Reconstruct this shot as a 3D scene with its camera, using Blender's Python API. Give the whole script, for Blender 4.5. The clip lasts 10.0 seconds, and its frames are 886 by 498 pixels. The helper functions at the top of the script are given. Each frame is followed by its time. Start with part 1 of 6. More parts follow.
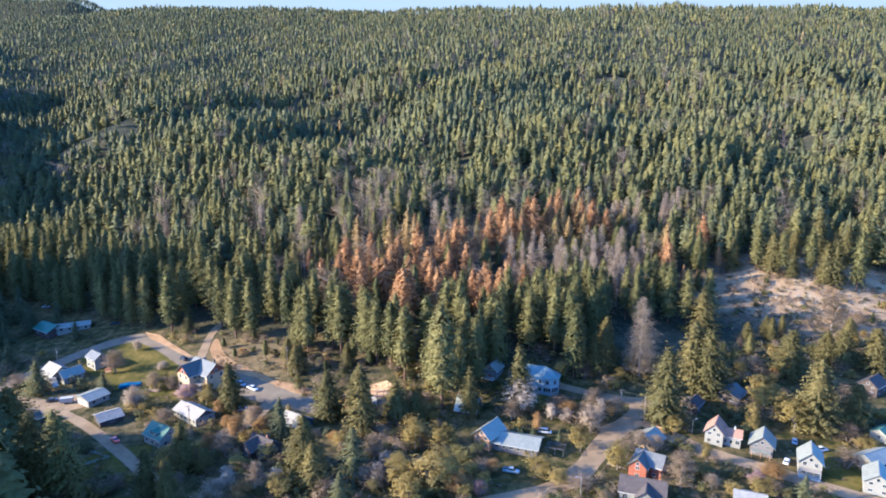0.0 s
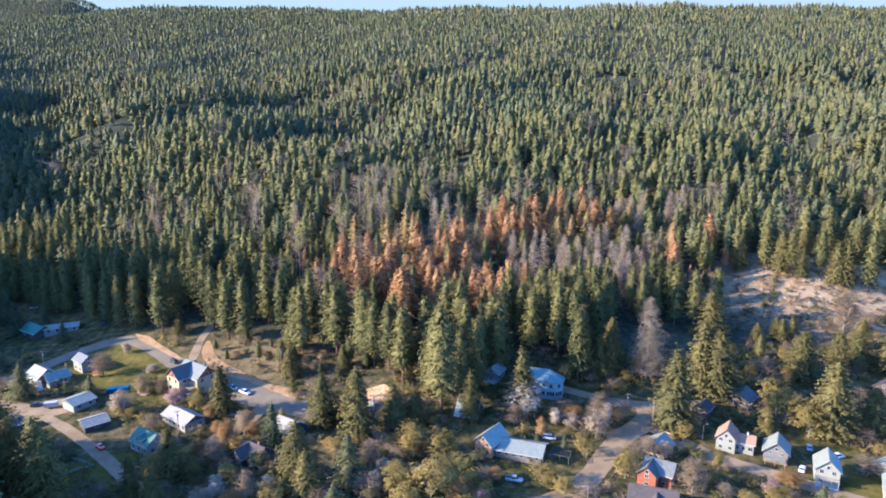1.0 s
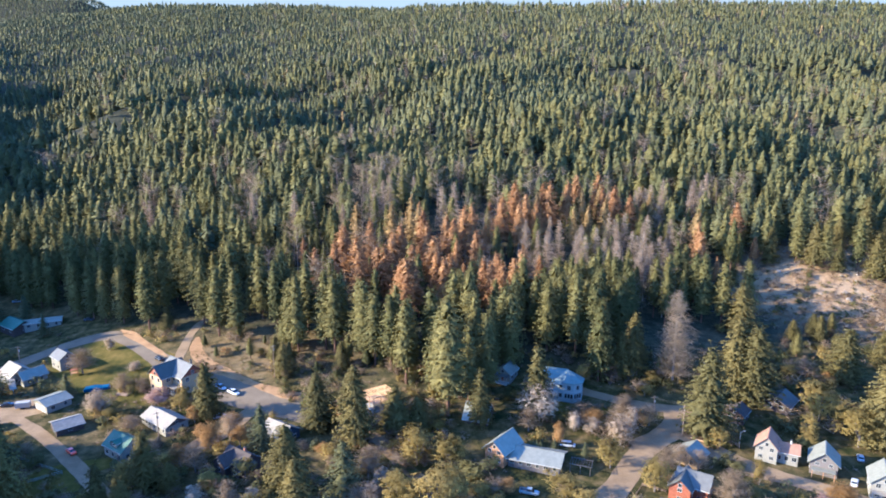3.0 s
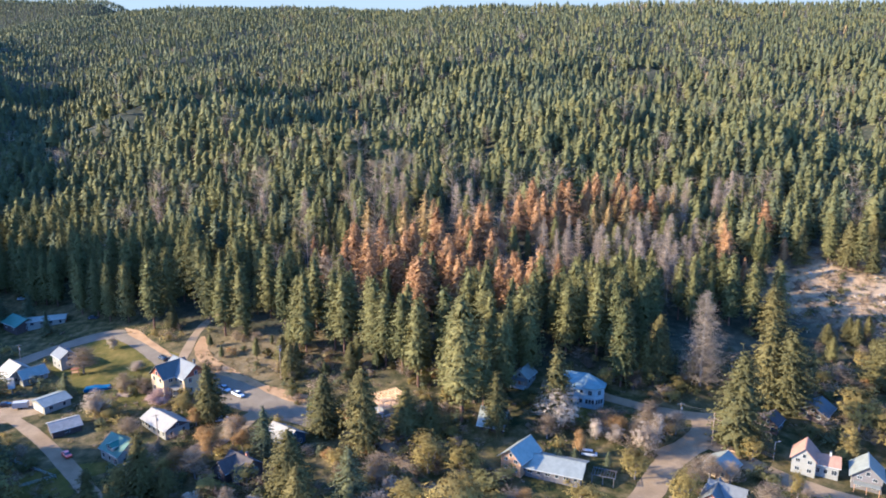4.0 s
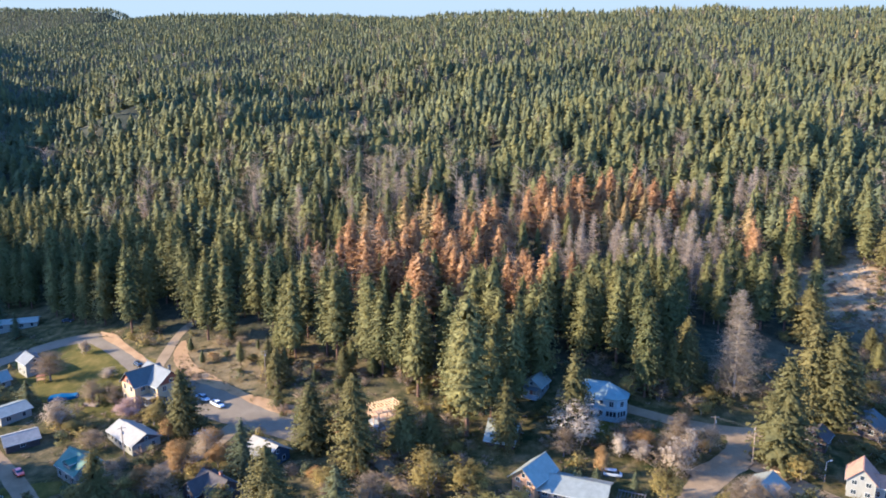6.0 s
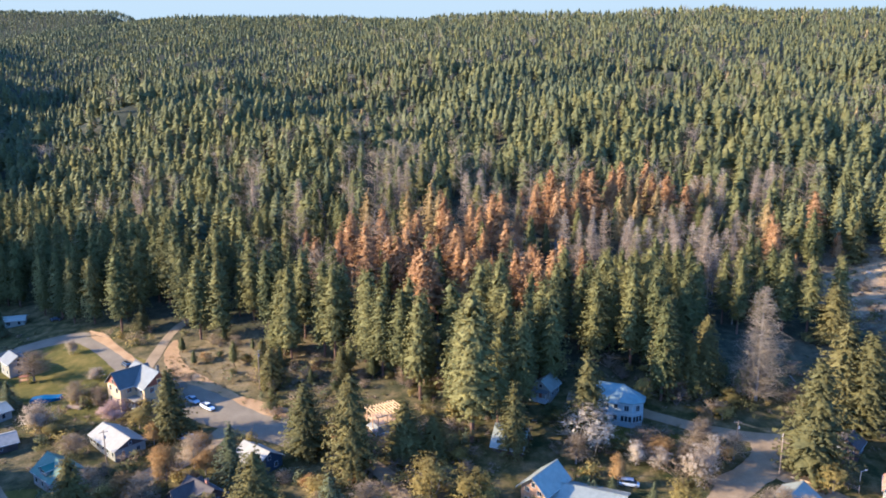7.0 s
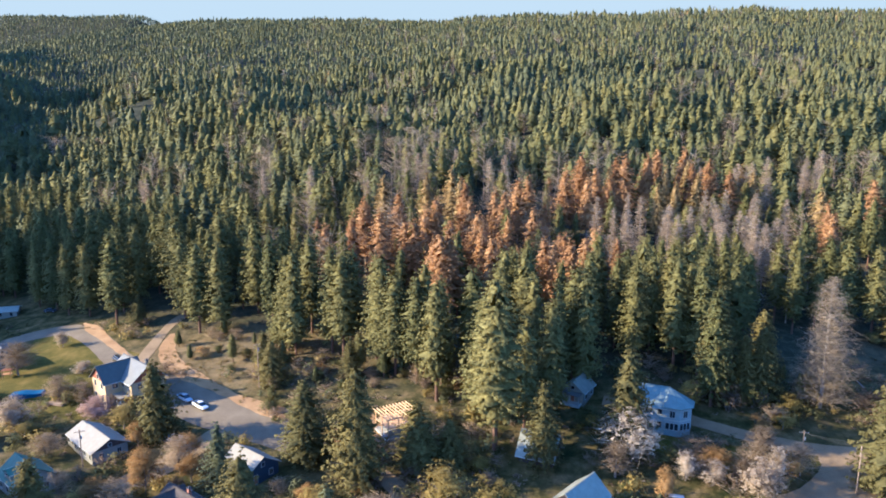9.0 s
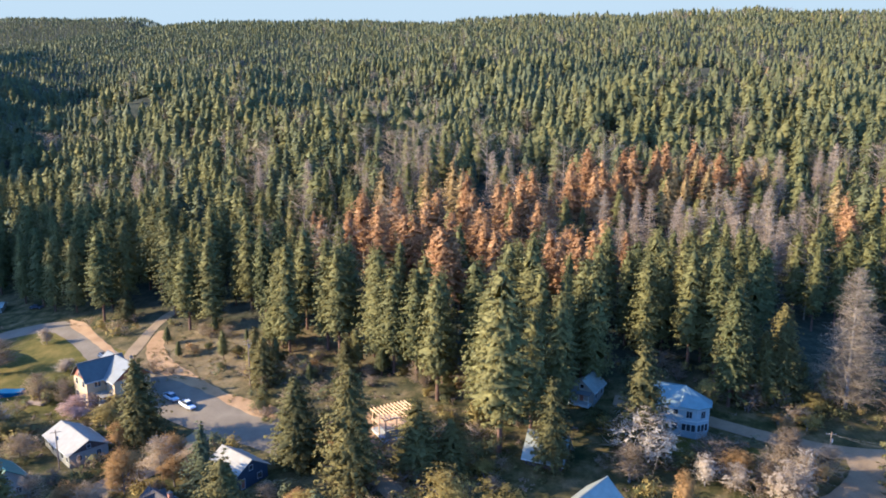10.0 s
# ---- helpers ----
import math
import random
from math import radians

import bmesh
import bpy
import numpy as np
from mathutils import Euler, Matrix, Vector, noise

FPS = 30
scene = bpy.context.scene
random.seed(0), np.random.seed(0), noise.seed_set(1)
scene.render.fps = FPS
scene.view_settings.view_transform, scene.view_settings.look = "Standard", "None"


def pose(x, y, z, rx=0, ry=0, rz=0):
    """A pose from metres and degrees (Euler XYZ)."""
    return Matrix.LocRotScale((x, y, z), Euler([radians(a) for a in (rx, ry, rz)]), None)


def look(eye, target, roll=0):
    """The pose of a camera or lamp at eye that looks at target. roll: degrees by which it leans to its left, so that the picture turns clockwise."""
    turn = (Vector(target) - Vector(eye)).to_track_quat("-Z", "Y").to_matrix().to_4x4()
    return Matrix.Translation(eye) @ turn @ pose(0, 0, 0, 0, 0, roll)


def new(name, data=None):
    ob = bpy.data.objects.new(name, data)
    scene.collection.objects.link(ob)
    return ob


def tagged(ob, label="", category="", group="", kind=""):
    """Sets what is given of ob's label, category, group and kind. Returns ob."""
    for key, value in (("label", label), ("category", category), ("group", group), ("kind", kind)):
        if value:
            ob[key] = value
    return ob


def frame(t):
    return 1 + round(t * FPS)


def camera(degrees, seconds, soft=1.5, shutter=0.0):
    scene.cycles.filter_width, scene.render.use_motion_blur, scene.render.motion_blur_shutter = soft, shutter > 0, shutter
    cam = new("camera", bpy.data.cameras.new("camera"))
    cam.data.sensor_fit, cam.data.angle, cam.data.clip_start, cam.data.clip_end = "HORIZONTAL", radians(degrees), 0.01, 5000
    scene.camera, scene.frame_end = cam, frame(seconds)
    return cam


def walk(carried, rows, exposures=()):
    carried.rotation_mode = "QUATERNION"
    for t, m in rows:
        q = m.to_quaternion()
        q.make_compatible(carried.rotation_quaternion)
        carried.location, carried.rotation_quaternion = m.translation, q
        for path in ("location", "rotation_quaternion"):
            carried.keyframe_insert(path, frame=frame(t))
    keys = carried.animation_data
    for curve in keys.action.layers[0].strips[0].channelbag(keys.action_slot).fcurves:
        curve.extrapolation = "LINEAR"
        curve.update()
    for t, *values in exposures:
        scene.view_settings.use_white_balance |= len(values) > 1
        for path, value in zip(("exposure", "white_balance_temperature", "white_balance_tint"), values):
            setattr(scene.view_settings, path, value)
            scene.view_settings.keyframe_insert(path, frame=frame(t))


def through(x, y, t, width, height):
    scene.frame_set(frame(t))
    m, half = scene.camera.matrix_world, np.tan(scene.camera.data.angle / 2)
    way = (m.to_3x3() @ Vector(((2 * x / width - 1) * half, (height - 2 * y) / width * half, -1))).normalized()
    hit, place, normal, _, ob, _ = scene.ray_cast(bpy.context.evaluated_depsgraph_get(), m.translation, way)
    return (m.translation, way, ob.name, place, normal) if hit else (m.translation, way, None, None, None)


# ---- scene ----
cam = camera(65.9, 10.0, soft=1.8)
METRES, EYE, TILT, LEAN, TURN = 120.0, 123.6, -13.0, 0.0, 0.0
ROWS = [
    (0.0, 0.0, 0.0, 0.0, -0.0, -0.0, 0.0),
    (0.5, -0.0012, 0.0423, -0.0018, -0.04, 0.04, 0.01),
    (1.0, -0.0013, 0.0884, -0.0086, -0.07, 0.08, 0.02),
    (1.5, -0.0007, 0.1378, -0.0194, -0.09, 0.12, 0.02),
    (2.0, 0.0004, 0.1889, -0.0303, -0.1, 0.15, 0.03),
    (3.5, 0.0024, 0.3408, -0.06, 1.31, 0.26, -0.34),
    (4.0, 0.0027, 0.392, -0.0704, 1.89, 0.48, -0.49),
    (4.5, 0.002, 0.4432, -0.0809, 1.99, 0.81, -0.51),
    (5.0, 0.0013, 0.4946, -0.0909, 1.99, 1.04, -0.52),
    (5.5, 0.0005, 0.5463, -0.1011, 2.09, 1.18, -0.56),
    (7.0, -0.0028, 0.7031, -0.1329, 2.63, 1.59, -0.71),
    (7.5, -0.0037, 0.7534, -0.1435, 2.87, 1.71, -0.81),
    (8.0, -0.0045, 0.801, -0.1548, 3.28, 1.82, -0.94),
    (8.5, -0.006, 0.8469, -0.1666, 3.94, 1.93, -1.11),
    (9.0, -0.008, 0.8912, -0.1788, 4.42, 2.06, -1.24),
    (9.5, -0.0105, 0.9346, -0.1909, 4.57, 2.19, -1.28),
    (10.0, -0.013, 0.9777, -0.2033, 4.57, 2.34, -1.28),
]
walk(cam, [(t, pose(0, 0, EYE, TILT, LEAN, TURN) @ pose(METRES * x, METRES * y, METRES * z, 90 + pitch, roll, yaw)) for t, x, y, z, yaw, pitch, roll in ROWS],
     [(0.0, 2.32, 3800, 16), (5.0, 2.32, 3890, 15.5), (10.0, 2.23, 3960, 14)])

# ---- light ----
SUN_AZ, SUN_EL = radians(-98.0), radians(19.5)      # clockwise from +y
to_sun = Vector((math.sin(SUN_AZ) * math.cos(SUN_EL), math.cos(SUN_AZ) * math.cos(SUN_EL), math.sin(SUN_EL)))
sun = new("sun", bpy.data.lights.new("sun", "SUN"))
sun.data.energy, sun.data.angle, sun.data.color = 4.15, radians(0.6), (1.0, 0.62, 0.215)
sun.matrix_world = look((0, 0, 400), Vector((0, 0, 400)) - to_sun)
world = bpy.data.worlds.new("sky")
scene.world = world
world.use_nodes = True
wn = world.node_tree.nodes
sky = wn.new("ShaderNodeTexSky")
sky.sky_type, sky.sun_disc = "NISHITA", False
sky.sun_elevation, sky.sun_rotation = SUN_EL, SUN_AZ % (2 * math.pi)
sky.air_density, sky.dust_density, sky.ozone_density = 1.0, 1.2, 2.0
world.node_tree.links.new(sky.outputs[0], wn["Background"].inputs[0])
wn["Background"].inputs[1].default_value = 0.080


# ---- materials ----
def material(name, rough=0.8, metal=0.0, spec=0.3):
    m = bpy.data.materials.new(name)
    m.use_nodes = True
    b = m.node_tree.nodes["Principled BSDF"]
    b.inputs["Roughness"].default_value, b.inputs["Metallic"].default_value = rough, metal
    b.inputs["Specular IOR Level"].default_value = spec
    return m, m.node_tree.nodes, m.node_tree.links, b


def noise_node(n, l, scale, detail=4.0, rough=0.6, coords="Object"):
    tex = n.new("ShaderNodeTexNoise")
    tex.inputs["Scale"].default_value, tex.inputs["Detail"].default_value, tex.inputs["Roughness"].default_value = scale, detail, rough
    if coords == "Object":
        l.new(n.new("ShaderNodeTexCoord").outputs["Object"], tex.inputs["Vector"])
    else:
        l.new(n.new("ShaderNodeNewGeometry").outputs["Position"], tex.inputs["Vector"])
    return tex.outputs["Fac"]


def ramp(n, l, fac, stops):
    r = n.new("ShaderNodeValToRGB")
    e = r.color_ramp.elements
    while len(e) < len(stops):
        e.new(0.5)
    for k, (at, c) in zip(e, stops):
        k.position, k.color = at, (*c, 1)
    l.new(fac, r.inputs[0])
    return r.outputs[0]


def mixed(n, l, fac, a, b, blend="MIX"):
    m = n.new("ShaderNodeMix")
    m.data_type, m.blend_type = "RGBA", blend
    for sock, v in ((m.inputs[0], fac), (m.inputs[6], a), (m.inputs[7], b)):
        if isinstance(v, (int, float)):
            sock.default_value = v
        elif isinstance(v, tuple):
            sock.default_value = (*v, 1)
        else:
            l.new(v, sock)
    return m.outputs[2]


def maths(n, l, op, a, b=0.0, clamp=False):
    m = n.new("ShaderNodeMath")
    m.operation, m.use_clamp = op, clamp
    for sock, v in zip(m.inputs, (a, b)):
        if isinstance(v, (int, float)):
            sock.default_value = v
        else:
            l.new(v, sock)
    return m.outputs[0]


def bump(n, l, b, height, strength=0.4, distance=0.05):
    k = n.new("ShaderNodeBump")
    k.inputs["Strength"].default_value, k.inputs["Distance"].default_value = strength, distance
    l.new(height, k.inputs["Height"])
    l.new(k.outputs[0], b.inputs["Normal"])


def plain(name, c, rough=0.8, vary=0.18, scale=1.2, metal=0.0, spec=0.3, relief=0.2, fine=14.0):
    """A surface of one colour with stains and grain at two scales."""
    m, n, l, b = material(name, rough, metal, spec)
    lo, hi = tuple(v * (1 - vary) for v in c), tuple(min(1.0, v * (1 + vary)) for v in c)
    big = ramp(n, l, noise_node(n, l, scale), [(0.3, lo), (0.7, hi)])
    grain = noise_node(n, l, fine, 3)
    l.new(mixed(n, l, 0.25, big, ramp(n, l, grain, [(0.3, lo), (0.7, hi)]), "MIX"), b.inputs["Base Color"])
    if relief:
        bump(n, l, b, grain, relief, 0.02)
    return m


def boards(name, c, every=0.2, vary=0.1, axis=2, rough=0.75):
    """Painted or bare siding: shadow-catching laps at a real board width."""
    m, n, l, b = material(name, rough)
    pos = n.new("ShaderNodeSeparateXYZ")
    l.new(n.new("ShaderNodeTexCoord").outputs["Object"], pos.inputs[0])
    saw = maths(n, l, "FRACT", maths(n, l, "MULTIPLY", pos.outputs[axis], 1 / every))
    lo, hi = tuple(v * (1 - vary) for v in c), tuple(min(1.0, v * (1 + vary * 0.6)) for v in c)
    l.new(ramp(n, l, noise_node(n, l, 1.3), [(0.3, lo), (0.7, hi)]), b.inputs["Base Color"])
    bump(n, l, b, saw, 0.5, 0.02)
    return m


def sheet_metal(name, c, rough=0.52, vary=0.14, metal=0.0):
    m, n, l, b = material(name, rough, metal, 0.28)
    lo, hi = tuple(v * (1 - vary) for v in c), tuple(min(1.0, v * (1 + vary)) for v in c)
    l.new(ramp(n, l, noise_node(n, l, 0.7, 6), [(0.3, lo), (0.72, hi)]), b.inputs["Base Color"])
    l.new(ramp(n, l, noise_node(n, l, 3.0), [(0.2, (rough - 0.12,) * 3), (0.8, (rough + 0.15,) * 3)]), b.inputs["Roughness"])
    return m


def foliage(name, dark, light, through=0.35, mottle=0.8):
    """Leaves or needles: each tuft and each tree of its own shade, some light let through."""
    m, n, l, b = material(name, 0.75, 0.0, 0.15)
    geo = n.new("ShaderNodeNewGeometry")
    info = n.new("ShaderNodeObjectInfo")
    att = n.new("ShaderNodeAttribute")
    att.attribute_name = "tint"
    tree = maths(n, l, "FRACT", maths(n, l, "ADD", info.outputs["Random"], att.outputs["Fac"]))
    fac = maths(n, l, "ADD", maths(n, l, "MULTIPLY", tree, 0.75), maths(n, l, "MULTIPLY", geo.outputs["Random Per Island"], 0.25))
    col = ramp(n, l, fac, [(0.0, dark), (1.0, light)])
    spray = ramp(n, l, noise_node(n, l, 0.9, 5, 0.75, "Position"), [(0.30, (0.42, 0.42, 0.42)), (0.70, (1.55, 1.55, 1.55))])
    col = mixed(n, l, mottle, col, spray, "MULTIPLY")
    l.new(col, b.inputs["Base Color"])
    tr = n.new("ShaderNodeBsdfTranslucent")
    l.new(col, tr.inputs[0])
    mx = n.new("ShaderNodeMixShader")
    mx.inputs[0].default_value = through
    l.new(b.outputs[0], mx.inputs[1])
    l.new(tr.outputs[0], mx.inputs[2])
    l.new(mx.outputs[0], n["Material Output"].inputs["Surface"])
    return m


def ground_material():
    m, n, l, b = material("ground", 0.95, 0.0, 0.1)
    big, mid = noise_node(n, l, 0.035, 6), noise_node(n, l, 0.25, 6)
    fine = noise_node(n, l, 1.6, 6, 0.7)
    yard = ramp(n, l, mid, [(0.32, (0.024, 0.030, 0.008)), (0.45, (0.055, 0.050, 0.014)), (0.58, (0.115, 0.088, 0.030)), (0.72, (0.18, 0.132, 0.058))])
    forest = ramp(n, l, mid, [(0.3, (0.026, 0.031, 0.017)), (0.5, (0.050, 0.050, 0.028)), (0.7, (0.098, 0.085, 0.045))])
    crag = noise_node(n, l, 0.09, 8, 0.68)
    rock = ramp(n, l, crag, [(0.32, (0.085, 0.062, 0.036)), (0.40, (0.25, 0.165, 0.078)), (0.5, (0.38, 0.26, 0.13)), (0.57, (0.33, 0.235, 0.13)), (0.62, (0.42, 0.295, 0.145)), (0.74, (0.49, 0.36, 0.195))])
    za, ra = n.new("ShaderNodeAttribute"), n.new("ShaderNodeAttribute")
    za.attribute_name, ra.attribute_name = "forest", "rock"
    wob = maths(n, l, "MULTIPLY", maths(n, l, "SUBTRACT", big, 0.5), 1.2)
    f1 = maths(n, l, "ADD", za.outputs["Fac"], wob, True)
    col = mixed(n, l, f1, yard, forest)
    col = mixed(n, l, maths(n, l, "ADD", ra.outputs["Fac"], maths(n, l, "MULTIPLY", wob, 0.5), True), col, rock)
    col = mixed(n, l, 0.5, col, ramp(n, l, fine, [(0.25, (0.35, 0.35, 0.35)), (0.75, (1.6, 1.6, 1.6))]), "MULTIPLY")
    l.new(col, b.inputs["Base Color"])
    bump(n, l, b, fine, 0.7, 0.3)
    return m


def lawn_material():
    m, n, l, b = material("lawn", 0.95, 0.0, 0.1)
    mid, fine = noise_node(n, l, 0.2, 6), noise_node(n, l, 2.5, 5, 0.7)
    col = ramp(n, l, mid, [(0.3, (0.052, 0.050, 0.008)), (0.5, (0.100, 0.083, 0.013)), (0.7, (0.165, 0.120, 0.026))])
    l.new(mixed(n, l, 0.4, col, ramp(n, l, fine, [(0.25, (0.5, 0.5, 0.5)), (0.75, (1.4, 1.4, 1.4))]), "MULTIPLY"), b.inputs["Base Color"])
    bump(n, l, b, fine, 0.5, 0.1)
    return m


def road_material(name, c, edge):
    m, n, l, b = material(name, 0.9, 0.0, 0.2)
    mid, fine = noise_node(n, l, 0.16, 6), noise_node(n, l, 2.2, 6, 0.7)
    col = ramp(n, l, mid, [(0.3, c), (0.52, tuple(0.5 * (p + q) for p, q in zip(c, edge))), (0.7, edge)])
    l.new(mixed(n, l, 0.35, col, ramp(n, l, fine, [(0.25, (0.55, 0.55, 0.55)), (0.75, (1.4, 1.4, 1.4))]), "MULTIPLY"), b.inputs["Base Color"])
    bump(n, l, b, fine, 0.3, 0.05)
    return m


def glass_material():
    m, n, l, b = material("window_glass", 0.06, 0.0, 0.8)
    l.new(ramp(n, l, noise_node(n, l, 0.8), [(0.3, (0.012, 0.015, 0.02)), (0.7, (0.05, 0.06, 0.07))]), b.inputs["Base Color"])
    return m


GROUND, LAWN, GLASS = ground_material(), lawn_material(), glass_material()
GRAVEL = road_material("gravel", (0.205, 0.142, 0.072), (0.315, 0.225, 0.118))
ASPHALT = road_material("worn_asphalt", (0.145, 0.113, 0.071), (0.215, 0.170, 0.108))
DIRT = road_material("bank_dirt", (0.27, 0.160, 0.064), (0.40, 0.255, 0.112))
ROCK = plain("rock", (0.27, 0.225, 0.17), 0.95, 0.4, 0.6, relief=0.6, fine=4.0)
BARK = plain("pine_bark", (0.13, 0.075, 0.045), 0.95, 0.35, 0.8, relief=0.6, fine=6.0)
GREYBARK = plain("grey_bark", (0.20, 0.17, 0.14), 0.95, 0.3, 0.8, relief=0.5, fine=6.0)
PINE_NEEDLES = foliage("pine_needles", (0.127, 0.127, 0.042), (0.245, 0.212, 0.064), 0.42)
GOLDEN_NEEDLES = foliage("golden_pine_needles", (0.112, 0.102, 0.034), (0.208, 0.170, 0.050), 0.42)
# Same pines as PINE_NEEDLES, lightened in colour for the haze over the hill.
LIGHTENED_NEEDLES = foliage("lightened_pine_needles", (0.150, 0.152, 0.060), (0.240, 0.214, 0.066), 0.5, 0.4)
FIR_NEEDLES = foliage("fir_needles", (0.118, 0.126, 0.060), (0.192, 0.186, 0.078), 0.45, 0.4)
RED_NEEDLES = foliage("red_needles", (0.33, 0.178, 0.068), (0.52, 0.318, 0.130), 0.45)
OCHRE_NEEDLES = foliage("ochre_needles", (0.27, 0.18, 0.06), (0.42, 0.30, 0.115))
GREY_TWIGS = foliage("grey_twigs", (0.29, 0.215, 0.138), (0.46, 0.36, 0.235), 0.35)
YELLOW_LEAVES = foliage("budding_leaves", (0.185, 0.140, 0.030), (0.36, 0.265, 0.064))
WHITE_BLOSSOM = foliage("white_blossom", (0.34, 0.26, 0.165), (0.54, 0.44, 0.30))
PINK_BLOSSOM = foliage("pink_blossom", (0.26, 0.16, 0.12), (0.46, 0.31, 0.24))
RUST_LEAVES = foliage("rust_leaves", (0.24, 0.14, 0.04), (0.44, 0.27, 0.085))
SNAG_TWIGS = foliage("snag_twigs", (0.215, 0.168, 0.110), (0.325, 0.257, 0.170), 0.35)
PALE_TWIGS = foliage("pale_twigs", (0.21, 0.150, 0.082), (0.38, 0.285, 0.165), 0.25)


# ---- the land ----
# Places are given on a plan whose unit is PLAN metres, heights of the land and of trees too.
PLAN = 1.2
EDGE_X = [-3000, -900, -456, -230, -170, -110, -60, -20, 30, 70, 130, 200, 400, 900, 3000]
EDGE_Y = [560, 470, 400, 333, 300, 262, 240, 226, 224, 227, 237, 250, 280, 330, 380]
RISE_D = [-400, -75, -45, -25, -12, 0, 15, 30, 45, 80, 130, 180, 240, 300, 370, 480, 780, 930, 1080, 1480, 1680, 1900, 2600, 6000]
RISE_Z = [-4, -3, -2.2, -0.3, 1.6, 3.2, 6, 8.4, 10.6, 18.5, 32, 45, 57, 62, 68, 85, 128, 160, 185, 265, 301, 284, 150, 60]


def uphill(x, y):
    """How far a place lies up the slope from the foot of the wood."""
    return y - np.interp(x, EDGE_X, EDGE_Y)


def land(x, y):
    x, y = np.asarray(x, float), np.asarray(y, float)
    d = uphill(x, y)
    d = d * (1 + 0.20 * np.clip((d - 500) / 400, 0, 1) * np.clip((x + 150) / 600, 0, 1))
    z = np.interp(d, RISE_D, RISE_Z)
    far = np.clip((d - 60) / 250, 0, 1)
    z = z + far * (5 * np.sin(x / 61 + y / 140) + 4 * np.sin(x / 27 - y / 85 + 1.3)) * (1 - 0.5 * np.clip((d - 900) / 500, 0, 1))
    fold = np.clip((d - 110) / 150, 0, 1) * np.clip((1000 - d) / 400, 0, 1)
    z = z + fold * (14 * np.sin(x / 48 + y / 95 + 0.6 * np.sin(y / 70)) + 5.5 * np.sin(x / 21 - y / 60))
    top = np.clip((d - 700) / 800, 0, 1) * np.clip((2300 - d) / 500, 0, 1)
    z = z + top * (34 * np.clip(-x / 600, 0, 1) - 10 * np.clip((x + 50) / 200, 0, 1) - 0.13 * np.clip(-x - 950, 0, 700))
    z = z + 11 * np.exp(-(((x - 176) / 40) ** 2 + ((y - 312) / 26) ** 2))
    # Ridge outside the view to the left, added to shade barns and nearby wood.
    ridge = x + 335 + 0.82 * np.clip(y - 330, 0, None)
    z = z + (np.interp(y, [190, 230, 285, 320, 350, 400, 600, 800, 1000], [56, 80, 88, 28, 30, 88, 98, 52, 0]) + 4 * np.sin(y / 23)) * np.exp(-(ridge / 55) ** 2) / (1 + np.exp(np.clip((204 - y) / 7, -30, 30)))
    # Higher unseen ridge farther up, added to throw shade over the upper left hillside.
    z = z + 190 * (1 + 0.2 * np.sin(y / 95) + 0.12 * np.sin(y / 37 + x / 60)) * np.exp(-((x + 0.88 * y + 150) / 110) ** 2) * np.clip((y - 640) / 300, 0, 1) * np.clip((2300 - y) / 300, 0, 1)
    z = z + 268 * np.exp(-((np.clip(np.abs(x + 1790) - 330, 0, None) / 260) ** 2 + ((y - 2950) / 420) ** 2))
    return z


def ground_z(x, y):
    """Height of the land in metres at a place of the plan."""
    return PLAN * float(land(x, y))


def crown_normals(v, f, mid=None):
    """Faces turned outward from the crown's axis (or its middle), and normals that run round the whole crown."""
    v, f = np.asarray(v, float), np.array(f, int)
    out = v * (1, 1, 0) if mid is None else v - np.asarray(mid)
    out = out / (np.linalg.norm(out, axis=1)[:, None] + 1e-6) + (0, 0, 0.85)
    out /= np.linalg.norm(out, axis=1)[:, None] + 1e-9
    t = v[f]
    flat = np.cross(t[:, 1] - t[:, 0], t[:, 2] - t[:, 0])
    back = (flat * out[f].mean(1)).sum(1) < 0
    f[back] = f[back][:, ::-1]
    flat[back] *= -1
    flat /= np.linalg.norm(flat, axis=1)[:, None] + 1e-9
    own = np.zeros_like(v)
    np.add.at(own, f.ravel(), np.repeat(flat, 3, 0))
    own /= np.linalg.norm(own, axis=1)[:, None] + 1e-9
    n = 0.75 * out + 0.25 * own
    return f, n / (np.linalg.norm(n, axis=1)[:, None] + 1e-9)


def mesh_from(name, verts, faces, mat, smooth=False, atts=None, normals=None):
    """A mesh from arrays; faces all of one size."""
    verts, faces = np.asarray(verts, np.float32), np.asarray(faces, np.int32)
    smooth = smooth or normals is not None
    me = bpy.data.meshes.new(name)
    k = faces.shape[1]
    me.vertices.add(len(verts))
    me.vertices.foreach_set("co", verts.ravel())
    me.loops.add(faces.size)
    me.loops.foreach_set("vertex_index", faces.ravel())
    me.polygons.add(len(faces))
    me.polygons.foreach_set("loop_start", np.arange(0, faces.size, k, dtype=np.int32))
    me.polygons.foreach_set("use_smooth", np.full(len(faces), smooth))
    for key, values in (atts or {}).items():
        me.attributes.new(key, "FLOAT", "POINT").data.foreach_set("value", np.asarray(values, np.float32))
    me.update(calc_edges=True)
    if normals is not None:
        me.attributes.new("custom_normal", "FLOAT_VECTOR", "POINT").data.foreach_set("vector", np.asarray(normals, np.float32).ravel())
    me.materials.append(mat)
    return me


def crown_mesh(v, f, mat, mid=None):
    f, n = crown_normals(v, f, mid)
    return mesh_from("crown", v, f, mat, normals=n)


def lump_mesh(crown, mat):
    v, f, nv = crown
    return mesh_from("crown", v, f, mat, normals=nv)


